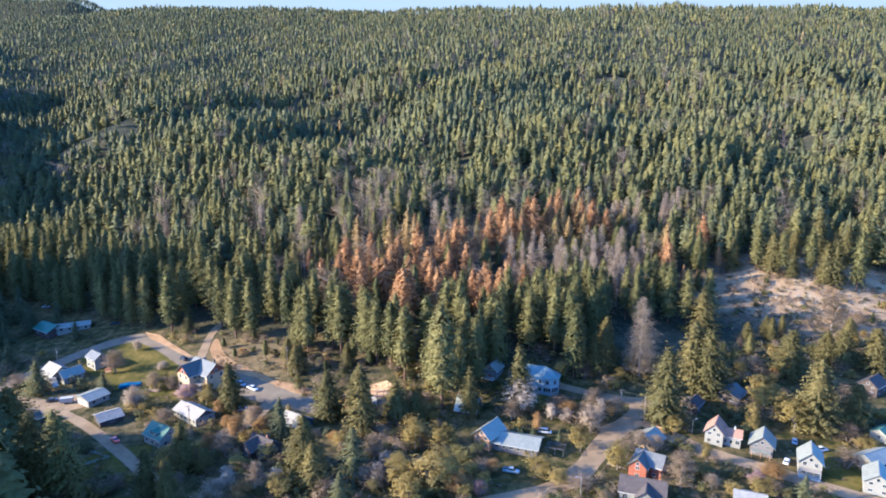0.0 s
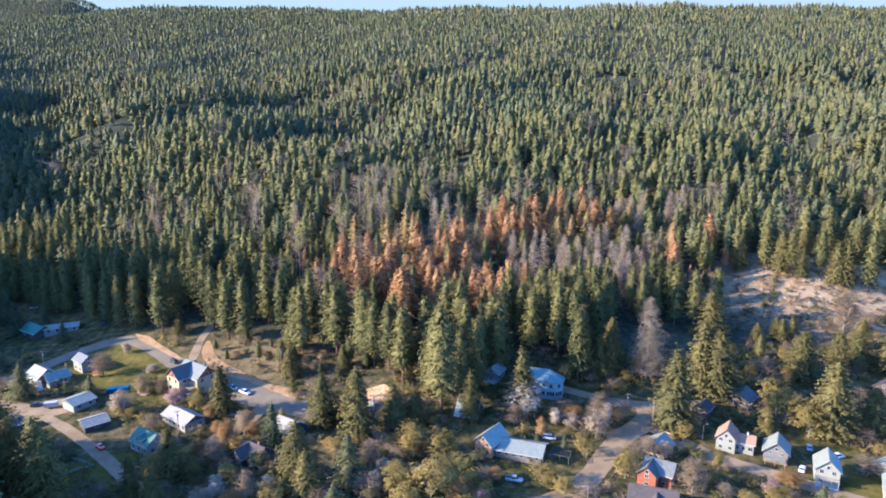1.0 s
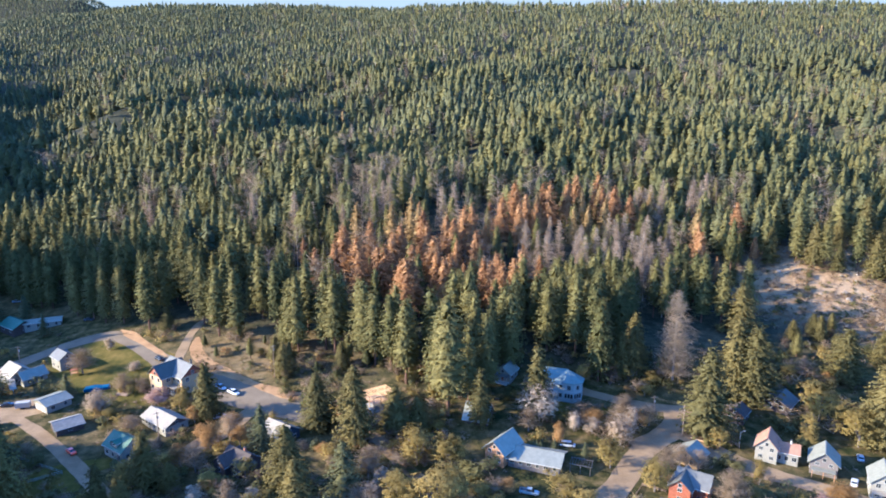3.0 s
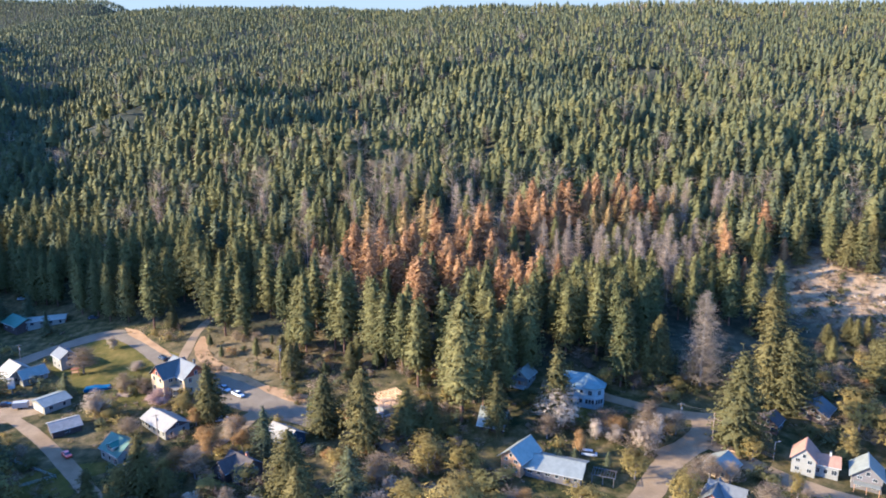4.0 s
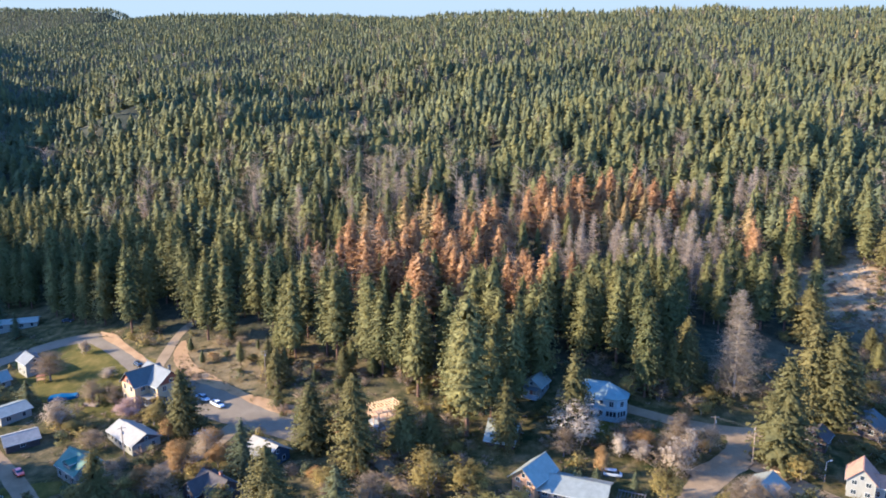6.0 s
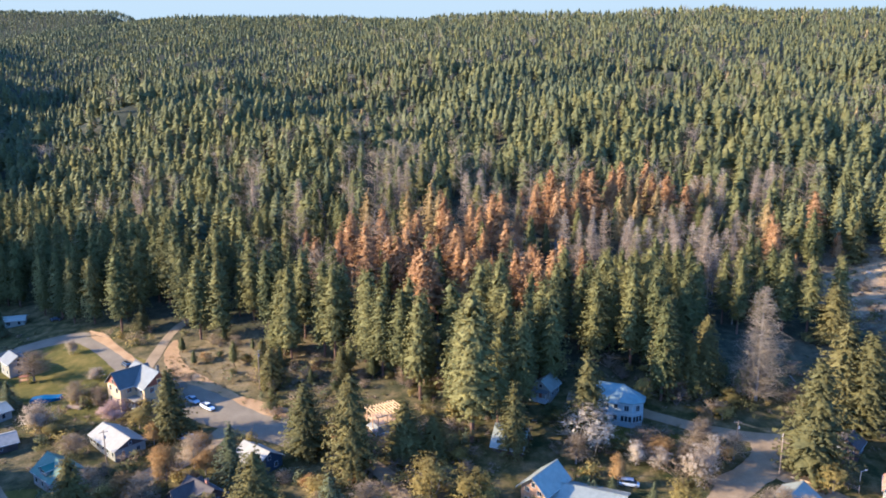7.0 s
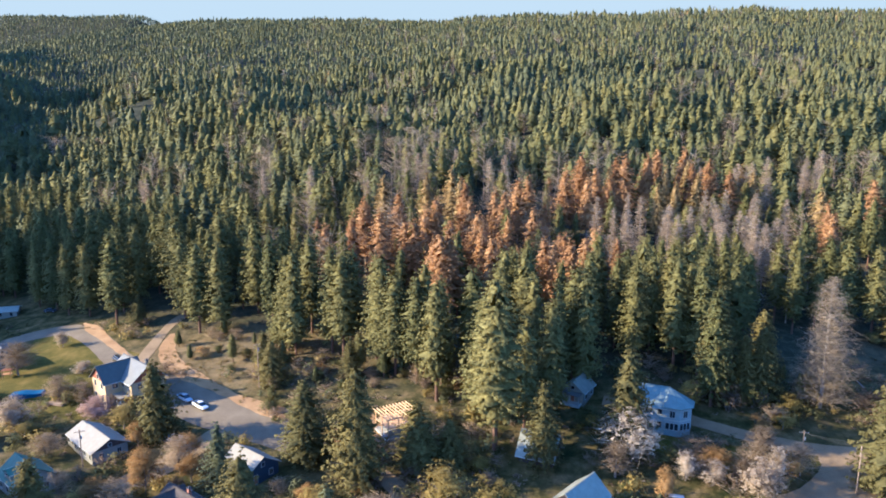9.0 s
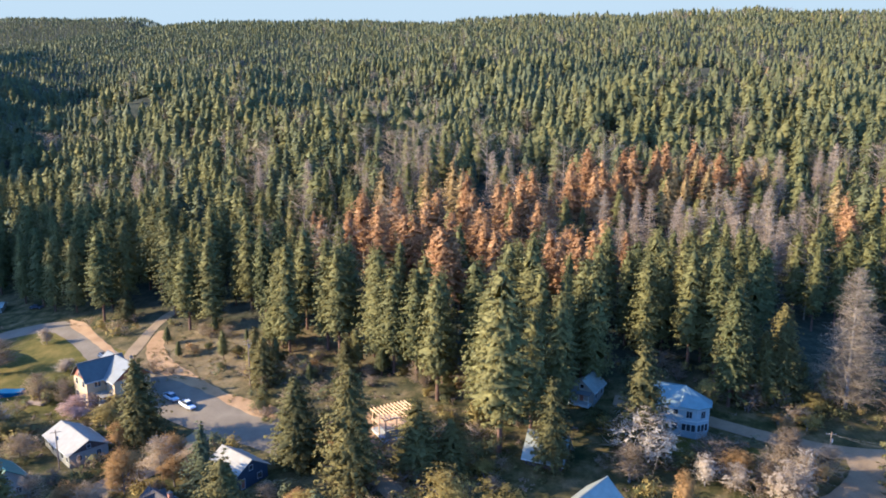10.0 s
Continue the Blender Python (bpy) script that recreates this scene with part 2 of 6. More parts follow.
def spaced(lo, hi, step, reach, grow):
    """Lines step apart from lo to hi, then wider and wider out to +-reach."""
    mid = list(np.arange(lo, hi + step, step))
    a, s = mid[-1], step
    up = []
    while a < reach:
        s *= grow
        a += s
        up.append(a)
    a, s = lo, step
    down = []
    while a > -reach:
        s *= grow
        a -= s
        down.append(a)
    return np.array(down[::-1] + mid + up)


gx, gy = spaced(-230, 230, 2.5, 4600, 1.09), spaced(120, 380, 2.5, 4600, 1.09)
X, Y = np.meshgrid(gx, gy)
D = uphill(X, Y)
forest = np.clip((D - 2) / 22, 0, 1) * np.clip(2.4 * np.hypot((X + 68) / 44, (Y - 248) / 20) - 1.4, 0, 1)
rock = np.clip(1.25 - np.sqrt(((X - 168) / 52) ** 2 + ((Y - 292) / 36) ** 2), 0, 1) * 1.6 + 0.36 * np.clip(1.5 - np.hypot((X + 70) / 34, (Y - 248) / 15), 0, 1)
idx = np.arange(X.size).reshape(X.shape)
quads = np.stack([idx[:-1, :-1], idx[:-1, 1:], idx[1:, 1:], idx[1:, :-1]], -1).reshape(-1, 4)
verts = PLAN * np.stack([X, Y, land(X, Y)], -1).reshape(-1, 3)
ground = new("ground", mesh_from("ground", verts, quads, GROUND, True, {"forest": forest.ravel(), "rock": np.clip(rock, 0, 1).ravel()}))
tagged(ground, "village yards of dry grass rising to a wooded hillside", "ground", kind="structure")


# Glowing sheet added behind the far ridge, haze of the low sky painted in.
haze = bpy.data.materials.new("painted_sky_haze")
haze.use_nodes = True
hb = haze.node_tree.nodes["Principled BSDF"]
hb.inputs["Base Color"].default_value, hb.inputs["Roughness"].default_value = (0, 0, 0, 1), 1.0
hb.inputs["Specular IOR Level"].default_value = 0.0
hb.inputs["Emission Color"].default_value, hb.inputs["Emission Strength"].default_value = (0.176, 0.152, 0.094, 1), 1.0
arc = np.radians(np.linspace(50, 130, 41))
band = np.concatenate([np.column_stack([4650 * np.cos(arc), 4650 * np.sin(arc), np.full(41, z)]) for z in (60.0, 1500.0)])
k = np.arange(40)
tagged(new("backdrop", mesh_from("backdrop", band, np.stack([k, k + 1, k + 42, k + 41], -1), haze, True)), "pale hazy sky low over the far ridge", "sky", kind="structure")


def smooth_line(pts, step=2.0):
    """Points every step metres along a rounded line through pts."""
    p = np.array(pts, float)
    for _ in range(3):
        q = np.empty((2 * len(p) - 2, 2))
        q[0::2], q[1::2] = 0.75 * p[:-1] + 0.25 * p[1:], 0.25 * p[:-1] + 0.75 * p[1:]
        p = np.vstack([p[:1], q, p[-1:]])
    s = np.concatenate([[0], np.cumsum(np.hypot(*np.diff(p, axis=0).T))])
    t = np.arange(0, s[-1], step)
    return np.stack([np.interp(t, s, p[:, 0]), np.interp(t, s, p[:, 1])], -1)


def strip(name, label, pts, width, mat, lift=0.06, category="road", seed=0):
    """A road or track laid on the land, with uneven edges."""
    line = smooth_line(pts)
    rng = np.random.default_rng(seed)
    tang = np.gradient(line, axis=0)
    tang /= np.linalg.norm(tang, axis=1)[:, None]
    side = np.stack([-tang[:, 1], tang[:, 0]], -1)
    n, cols = len(line), 7
    w = np.linspace(-0.5, 0.5, cols)
    edge = np.convolve(rng.normal(0, 0.26 if category == "bank" else 0.09, n + 4), np.ones(5) / 3, "valid")
    ends = np.clip(np.minimum(np.arange(n) + 1, n - np.arange(n)) / 4, 0, 1) if category == "bank" else np.ones(n)
    xy = line[:, None] + side[:, None] * (w[None, :, None] * width * (ends * (1 + edge))[:, None, None])
    z = land(xy[..., 0], xy[..., 1]) + lift
    v = PLAN * np.concatenate([xy, z[..., None]], -1).reshape(-1, 3)
    i = np.arange(n * cols).reshape(n, cols)
    f = np.stack([i[:-1, :-1], i[:-1, 1:], i[1:, 1:], i[1:, :-1]], -1).reshape(-1, 4)
    return tagged(new(name, mesh_from(name, v, f, mat, True)), label, category, kind="structure")


def patch(name, label, cx, cy, rx, ry, turn, mat, lift=0.04, seed=1, category="lawn"):
    """A rounded, uneven patch of ground lying on the land."""
    rng = np.random.default_rng(seed)
    n, rings = 48, 10
    a = np.linspace(0, 2 * np.pi, n, endpoint=False)
    r = 1 + sum(rng.normal(0, 0.09) * np.sin(k * a + rng.uniform(0, 6)) for k in range(2, 8))
    c, s = math.cos(radians(turn)), math.sin(radians(turn))
    v = [(cx, cy)]
    for k in range(1, rings + 1):
        ux, uy = rx * r * np.cos(a) * k / rings, ry * r * np.sin(a) * k / rings
        v += list(zip(cx + c * ux - s * uy, cy + s * ux + c * uy))
    v = np.array(v)
    z = land(v[:, 0], v[:, 1]) + lift
    tri = [(0, 1 + j, 1 + (j + 1) % n) for j in range(n)]
    for k in range(rings - 1):
        for j in range(n):
            a0, a1 = 1 + k * n + j, 1 + k * n + (j + 1) % n
            b0, b1 = a0 + n, a1 + n
            tri += [(a0, b0, b1), (a0, b1, a1)]
    return tagged(new(name, mesh_from(name, PLAN * np.column_stack([v, z]), tri, mat, True)), label, category, kind="structure")


strip("road", "worn asphalt village road curving past the yards", [(-172.3, 190.3), (-162.4, 217.5), (-159.6, 239.5), (-146.3, 260.2), (-135.3, 267.7), (-125.9, 270.3), (-115.2, 262.3), (-99.3, 247.0), (-85.5, 235.0), (-73.9, 226.0), (-61.5, 218.6), (-50.8, 213.9), (-40.5, 210.0), (-36.0, 206.5)], 7.0, ASPHALT, 0.07, seed=1)
strip("road", "pale gravel road bending up between houses", [(-20.0, 150.3), (11.5, 160.0), (22.0, 162.9), (31.9, 167.7), (39.9, 175.4), (45.6, 184.5), (51.2, 193.0), (57.8, 199.0), (64.4, 204.0), (70.1, 207.4), (81.9, 208.6)], 6.5, GRAVEL, 0.08, seed=2)
strip("road", "gravel lane climbing along the wood's edge", [(23.4, 227.9), (35.0, 224.5), (42.6, 220.8), (51.2, 216.4), (58.1, 214.0), (65.9, 212.4), (75.7, 212.6), (89.3, 215.4)], 4.0, GRAVEL, 0.14, seed=3)
strip("road", "gravel turning place below the wooden pole", [(50.2, 193.9), (58.8, 199.9), (65.3, 205.8), (65.9, 212.4)], 7.0, GRAVEL, 0.10, seed=4)
strip("road", "grey lane in front of small houses", [(64.6, 201.5), (74.3, 188.2), (83.7, 182.3), (92.8, 176.6), (104.0, 168.0), (116.2, 160.3)], 6.0, GRAVEL, 0.08, seed=5)
strip("dirt_track", "pale dirt track climbing into the wood", [(-93.3, 245.4), (-94.9, 256.7), (-95.7, 265.7), (-94.7, 273.6), (-90.4, 280.1)], 3.2, GRAVEL, 0.09, seed=6)
strip("driveway", "gravel driveway past the garage", [(-156.0, 224.1), (-139.8, 220.7), (-127.9, 211.8), (-117.9, 204.9), (-104.0, 193.1), (-92.1, 182.2), (-80.2, 170.4)], 4.2, GRAVEL, 0.08, seed=7)
strip("driveway", "gravel driveway beside the white house", [(-58.7, 214.4), (-62.2, 205.5), (-67.7, 198.2), (-71.8, 189.6)], 6.0, GRAVEL, 0.09, seed=8)
strip("driveway", "shaded dirt lane below the timber frame", [(-37.5, 207.0), (-29.0, 203.0), (-22.5, 200.6), (-17.7, 195.7), (-13.8, 188.0), (-6.0, 179.2)], 3.4, GRAVEL, 0.10, seed=9)
strip("road_bank", "cut bank of bare tan earth above the road", [(-125.6, 273.6), (-117.6, 267.0), (-109.8, 259.6), (-98.4, 249.8)], 3.2, DIRT, 0.09, "bank", 10)
strip("road_bank", "cut bank of bare tan earth above the road", [(-92.2, 262.5), (-89.9, 253.6), (-84.6, 245.6), (-77.3, 239.0), (-70.5, 234.8), (-60.1, 227.2), (-53.8, 223.9), (-46.1, 219.9), (-39.8, 218.3)], 4.4, DIRT, 0.09, "bank", 11)
strip("road_shoulder", "packed gravel shoulder between road and bank", [(-84.0, 238.5), (-79.0, 234.5), (-72.0, 230.3), (-61.0, 223.3), (-52.5, 219.2), (-43.5, 215.2), (-37.5, 212.4)], 5.6, ASPHALT, 0.06, "road", 13)
patch("lawn", "mown green lawn beside the beige house", -117.7, 248.1, 25, 15, -38, LAWN, 0.05, 2)
patch("lawn", "mown lawn with long tree shadows", -113.0, 237.0, 21, 11, -30, LAWN, 0.055, 3)
patch("lawn", "green lawn below the white houses", -104.2, 178.4, 16, 9, 20, LAWN, 0.05, 4)
patch("lawn", "green lawn between small houses", 113.8, 177.7, 6, 16, -30, LAWN, 0.05, 5)
patch("lawn", "green verge below the lane", 40.8, 209.7, 14, 5, -15, LAWN, 0.05, 6)
patch("dirt_yard", "bare tan yard of packed earth", -131.8, 217.6, 11, 7, 30, GRAVEL, 0.05, 7, "yard")
patch("dirt_yard", "bare earth round the timber frame", -26.2, 213.5, 9, 7, 0, DIRT, 0.05, 8, "yard")


# ---- plants ----
def tri_soup(centres, size, rng, per=5, mid=None, slim=0.20):
    """per small leaf-like triangles round each centre, facing outward from the crown's axis (or its middle) more than not."""
    n = len(centres) * per
    c = np.repeat(centres, per, 0)
    s = np.repeat(size, per)
    c = c + rng.normal(0, 0.42, (n, 3)) * s[:, None] * (1, 1, 0.6)
    out = c * (1, 1, 0) if mid is None else c - mid
    out = out / (np.linalg.norm(out, axis=1)[:, None] + 1e-6)
    nrm = out * 0.75 + np.array((0, 0, 0.55)) + rng.normal(0, 0.42, (n, 3))
    nrm /= np.linalg.norm(nrm, axis=1)[:, None]
    a = np.cross(nrm, rng.normal(0, 1, (n, 3)))
    a /= np.linalg.norm(a, axis=1)[:, None]
    b = np.cross(nrm, a)
    k = s[:, None] * rng.uniform(0.6, 1.15, (n, 1))
    v = np.stack([c - a * k * slim - b * k * 0.5, c + a * k * slim - b * k * 0.42, c + b * k * 0.75], 1).reshape(-1, 3)
    return v, np.arange(3 * n).reshape(-1, 3)


def tufts(centres, axes, radii, rng, n=6, lift=0.55, axis_pull=0.35):
    """Lumps of needles: small ragged umbrellas about their own axes, with rounded normals. Gives verts, faces, normals."""
    m = len(centres)
    axes = axes / (np.linalg.norm(axes, axis=1)[:, None] + 1e-9)
    a = np.cross(axes, rng.normal(0, 1, (m, 3)))
    a /= np.linalg.norm(a, axis=1)[:, None] + 1e-9
    b = np.cross(axes, a)
    ang = np.arange(n)[None] * 6.2832 / n + rng.normal(0, 0.25, (m, n))
    reach = radii[:, None] * rng.uniform(0.6, 1.3, (m, n))
    rim = a[:, None] * np.cos(ang)[..., None] + b[:, None] * np.sin(ang)[..., None]
    sag = rng.uniform(-0.25, 0.30, (m, n, 1)) * radii[:, None, None]
    ring = centres[:, None] + rim * reach[..., None] - axes[:, None] * sag
    tip = centres + axes * (radii * lift * rng.uniform(0.7, 1.3, m))[:, None]
    v = np.concatenate([ring, tip[:, None]], 1).reshape(-1, 3)
    nr = rim * 0.85 + axes[:, None] * 0.55
    nv = np.concatenate([nr, axes[:, None]], 1).reshape(-1, 3)
    out = v * (1, 1, 0)
    out = out / (np.linalg.norm(out, axis=1)[:, None] + 1e-6)
    nv = nv / np.linalg.norm(nv, axis=1)[:, None] + axis_pull * (out + (0, 0, 0.3))
    nv /= np.linalg.norm(nv, axis=1)[:, None] + 1e-9
    k = np.arange(n)
    f = np.stack([k, (k + 1) % n, np.full(n, n)], -1)
    f = (f[None] + (np.arange(m) * (n + 1))[:, None, None]).reshape(-1, 3)
    return v, f, nv


def turned_out(v, f, nv):
    """Faces wound the way their normals point."""
    t = v[f]
    flat = np.cross(t[:, 1] - t[:, 0], t[:, 2] - t[:, 0])
    back = (flat * nv[f].mean(1)).sum(1) < 0
    f = f.copy()
    f[back] = f[back][:, ::-1]
    return f


def conifer(rng, height, radius, clear, whorls, arms, steps, n, size, per=0, droop=0.1, thin=0.0, power=0.7, foot=0.55, pull=0.35):
    """A conifer's crown, branch by branch: lumps of needles along arms that grow shorter to the top,
    with per loose sprays round each lump. Gives verts, faces, normals."""
    pts, axes, sz = [], [], []
    lop = rng.uniform(0, 6.3)
    for k in range(whorls):
        u = min(max((k + rng.uniform(-0.35, 0.35)) / whorls, 0.0), 0.985)
        z = height * (clear + (1 - clear) * u)
        reach = radius * (1 - u) ** power * (foot + (1 - foot) * min(1, u / 0.22)) * rng.uniform(0.90, 1.10) + 0.012 * height
        turn = rng.uniform(0, 6.3)
        count = max(3, round(arms * (1 - 0.45 * u)))
        for j in range(count):
            if rng.random() < thin:
                continue
            az = turn + 6.283 * j / count + rng.normal(0, 0.3)
            r = reach * rng.uniform(0.7, 1.2) * (1 + 0.16 * math.cos(az - lop))
            lift = rng.normal(0, 0.034 * height)
            for q in range(steps):
                f = 0.30 if steps == 1 else 0.48 + 0.47 * q / (steps - 1)
                f = f + rng.uniform(-0.08, 0.08) if steps > 1 else rng.uniform(0.6, 0.95)
                pts.append((r * f * math.cos(az), r * f * math.sin(az), z + lift - droop * r * f))
                axes.append((0.8 * math.cos(az) + rng.normal(0, 0.3), 0.8 * math.sin(az) + rng.normal(0, 0.3), 0.75 + rng.normal(0, 0.2)))
                sz.append(min(size * rng.uniform(0.7, 1.25) * (0.55 + 0.45 * (1 - u)), 0.75 * r + 0.02 * height))
    pts.append((0, 0, 0.955 * height))
    axes.append((0, 0, 1))
    sz.append(0.022 * height)
    pts, axes, sz = np.array(pts), np.array(axes), np.array(sz)
    v, f, nv = tufts(pts, axes, sz, rng, n, axis_pull=pull)
    top = np.argmax(v[:, 2])
    v[top, 2] = height
    if per:
        sv, sf = tri_soup(pts, sz * 1.15, rng, per, None, 0.17)
        own = sv - np.repeat(pts, 3 * per, 0)
        own = own / (np.linalg.norm(own, axis=1)[:, None] + 1e-6) + (0, 0, 0.35)
        out = sv * (1, 1, 0)
        own = own + pull * out / (np.linalg.norm(out, axis=1)[:, None] + 1e-6)
        own /= np.linalg.norm(own, axis=1)[:, None] + 1e-9
        f = np.concatenate([f, sf + len(v)])
        v, nv = np.concatenate([v, sv]), np.concatenate([nv, own])
    return v, turned_out(v, f, nv), nv


def skirts(rng, wide, clear, tiers, n, power, rag=0.38):
    """A conifer of height 1: ragged skirts of boughs, one above the other. Gives verts, faces, normals."""
    v, f, nv = [], [], []
    for k in range(tiers):
        u = (k + rng.uniform(-0.2, 0.2)) / tiers if k else 0.0
        z0 = clear + (0.95 - clear) * u
        z1 = min(1.0, z0 + (1 - clear) * rng.uniform(1.5, 2.3) / tiers) if k < tiers - 1 else 1.0
        r = wide * (1 - u) ** power * (0.62 + 0.38 * min(1, u / 0.2)) * rng.uniform(0.85, 1.15) + 0.012
        t0, b = rng.uniform(0, 6), len(v)
        ox, oy = rng.normal(0, 0.012, 2)
        for j in range(n):
            a = t0 + 6.283 * j / n + rng.normal(0, 0.22)
            q = r * (rng.uniform(0.9, 1.3) if j % 2 else rng.uniform(0.5, 0.8))
            v.append((ox + q * math.cos(a), oy + q * math.sin(a), z0 + rng.normal(0, 0.018) - 0.12 * q))
            nv.append((math.cos(a) + rng.normal(0, rag), math.sin(a) + rng.normal(0, rag), 0.45 + rng.normal(0, 0.8 * rag)))
        v.append((ox * 0.5, oy * 0.5, z1))
        nv.append((rng.normal(0, rag), rng.normal(0, rag), 0.8))
        f += [(b + j, b + (j + 1) % n, b + n) for j in range(n)]
    v, f, nv = np.array(v), np.array(f), np.array(nv)
    nv /= np.linalg.norm(nv, axis=1)[:, None]
    out = v * (1, 1, 0) / (np.linalg.norm(v[:, :2], axis=1)[:, None] + 1e-6) + (0, 0, 0.2)
    return v, turned_out(v, f, out), nv


def full_crown(rng, height, radius, clear, whorls, arms, steps, n, size, per, droop, thin, power, foot=0.55, inner=0.36):
    """A standing conifer's crown: skirts of dense inner boughs under the lumps and sprays of the outer ones."""
    v, f, nv = conifer(rng, height, radius, clear, whorls, arms, steps, n, size, per, droop, thin, power, foot, 0.9)
    sv, sf, sn = skirts(rng, inner * radius / height, clear + 0.02, max(16, 2 * whorls // 3), 13, power, 0.2)
    return np.concatenate([v, sv * height]), np.concatenate([f, sf + len(v)]), np.concatenate([nv, sn])


def tube(path, radii, sides=6):
    """A tapered limb along a path."""
    p = np.array(path, float)
    v, f = [], []
    for i, (c, r) in enumerate(zip(p, radii)):
        d = p[min(i + 1, len(p) - 1)] - p[max(i - 1, 0)]
        d /= np.linalg.norm(d)
        a = np.cross(d, (0.3, 1, 0.2))
        a /= np.linalg.norm(a)
        b = np.cross(d, a)
        for k in range(sides):
            t = 2 * math.pi * k / sides
            v.append(c + r * (math.cos(t) * a + math.sin(t) * b))
    for i in range(len(p) - 1):
        for k in range(sides):
            f.append((i * sides + k, i * sides + (k + 1) % sides, (i + 1) * sides + (k + 1) % sides))
            f.append((i * sides + k, (i + 1) * sides + (k + 1) % sides, (i + 1) * sides + k))
    return np.array(v), np.array(f)


def joined(pieces):
    vs, fs, k = [], [], 0
    for v, f in pieces:
        vs.append(v)
        fs.append(np.asarray(f) + k)
        k += len(v)
    return np.concatenate(vs), np.concatenate(fs)


def trunk_mesh(rng, height, girth, mat, stubs=10):
    lean = rng.normal(0, 0.25, 2)
    zs = np.array([-0.8, 0.3, 0.3 * height, 0.65 * height, 0.97 * height])
    path = [(lean[0] * (z / height) ** 2, lean[1] * (z / height) ** 2, z) for z in zs]
    out = [tube(path, girth * np.array([1.35, 1.05, 0.85, 0.5, 0.06]), 7)]
    for _ in range(stubs):
        z, a, ln = height * rng.uniform(0.12, 0.55), rng.uniform(0, 6.3), rng.uniform(0.8, 2.2)
        out.append(tube([(0, 0, z), (ln * math.cos(a), ln * math.sin(a), z + rng.uniform(-0.4, 0.3))], (0.05, 0.02), 3))
    return mesh_from("trunk", *joined(out), mat)


def twig_crown(rng, height, radius, clear, n, mat_size=0.10, up=0.35, power=0.7, kids=5):
    """Bare boughs: long thin slivers with side twigs."""
    v, f = [], []

    def sliver(p, q, w):
        d = np.array(q) - np.array(p)
        s = np.cross(d, rng.normal(0, 1, 3))
        s *= w / (np.linalg.norm(s) + 1e-6)
        k = len(v)
        v.extend([np.array(p) - s, np.array(p) + s, np.array(q)])
        f.append((k, k + 1, k + 2))
    for _ in range(n):
        u = rng.random()
        z = height * (clear + (1 - clear) * u)
        r = (radius * (1 - u) ** power + 0.3) * rng.uniform(0.6, 1.1)
        a = rng.uniform(0, 6.3)
        tip = np.array((r * math.cos(a), r * math.sin(a), z + up * r))
        sliver((0, 0, z), tip, mat_size)
        for _ in range(kids):
            w = rng.uniform(0.3, 0.95)
            base = np.array((0, 0, z)) * (1 - w) + tip * w
            sliver(base, base + rng.normal(0, 0.32 * r, 3) * (1, 1, 0.7), mat_size * 0.7)
    return np.array(v), np.array(f)


def leaf_crown(rng, height, radius, clear, n, per, size, lobes=9):
    """A broad crown of leaf clumps gathered into uneven lobes, with gaps."""
    mid = np.array([(0, 0, height * (clear + 1) / 2)])
    ext = np.array((radius, radius, height * (1 - clear) / 2))
    dirs = rng.normal(0, 1, (lobes, 3))
    dirs /= np.linalg.norm(dirs, axis=1)[:, None]
    hubs = mid + dirs * ext * rng.uniform(0.35, 0.72, (lobes, 1))
    k = rng.integers(0, lobes, n)
    off = rng.normal(0, 1, (n, 3))
    off /= np.linalg.norm(off, axis=1)[:, None]
    pts = hubs[k] + off * ext * 0.42 * rng.uniform(0.4, 1.05, (n, 1)) * rng.uniform(0.7, 1.2, lobes)[k][:, None]
    return tri_soup(pts, np.full(n, size) * rng.uniform(0.7, 1.2, n), rng, per, mid)


def tree_model(name, trunk, crown, label, category="tree", group=""):
    """A tree far below the land from which the standing ones are copied: trunk and crown as its parts."""
    return dict(name=name, trunk=trunk, crown=crown, label=label, category=category, group=group)


def plant(model, x, y, size, turn, wide=1.0, label=""):
    root = new(model["name"])
    root.empty_display_size = 0.5
    root.matrix_world = pose(PLAN * x, PLAN * y, ground_z(x, y), 0, 0, turn)
    root.scale = (PLAN * size * wide, PLAN * size * wide, PLAN * size)
    for part_name in ("trunk", "crown"):
        ob = new(part_name, model[part_name])
        ob.parent = root
    return tagged(root, label or model["label"], model["category"], model["group"])


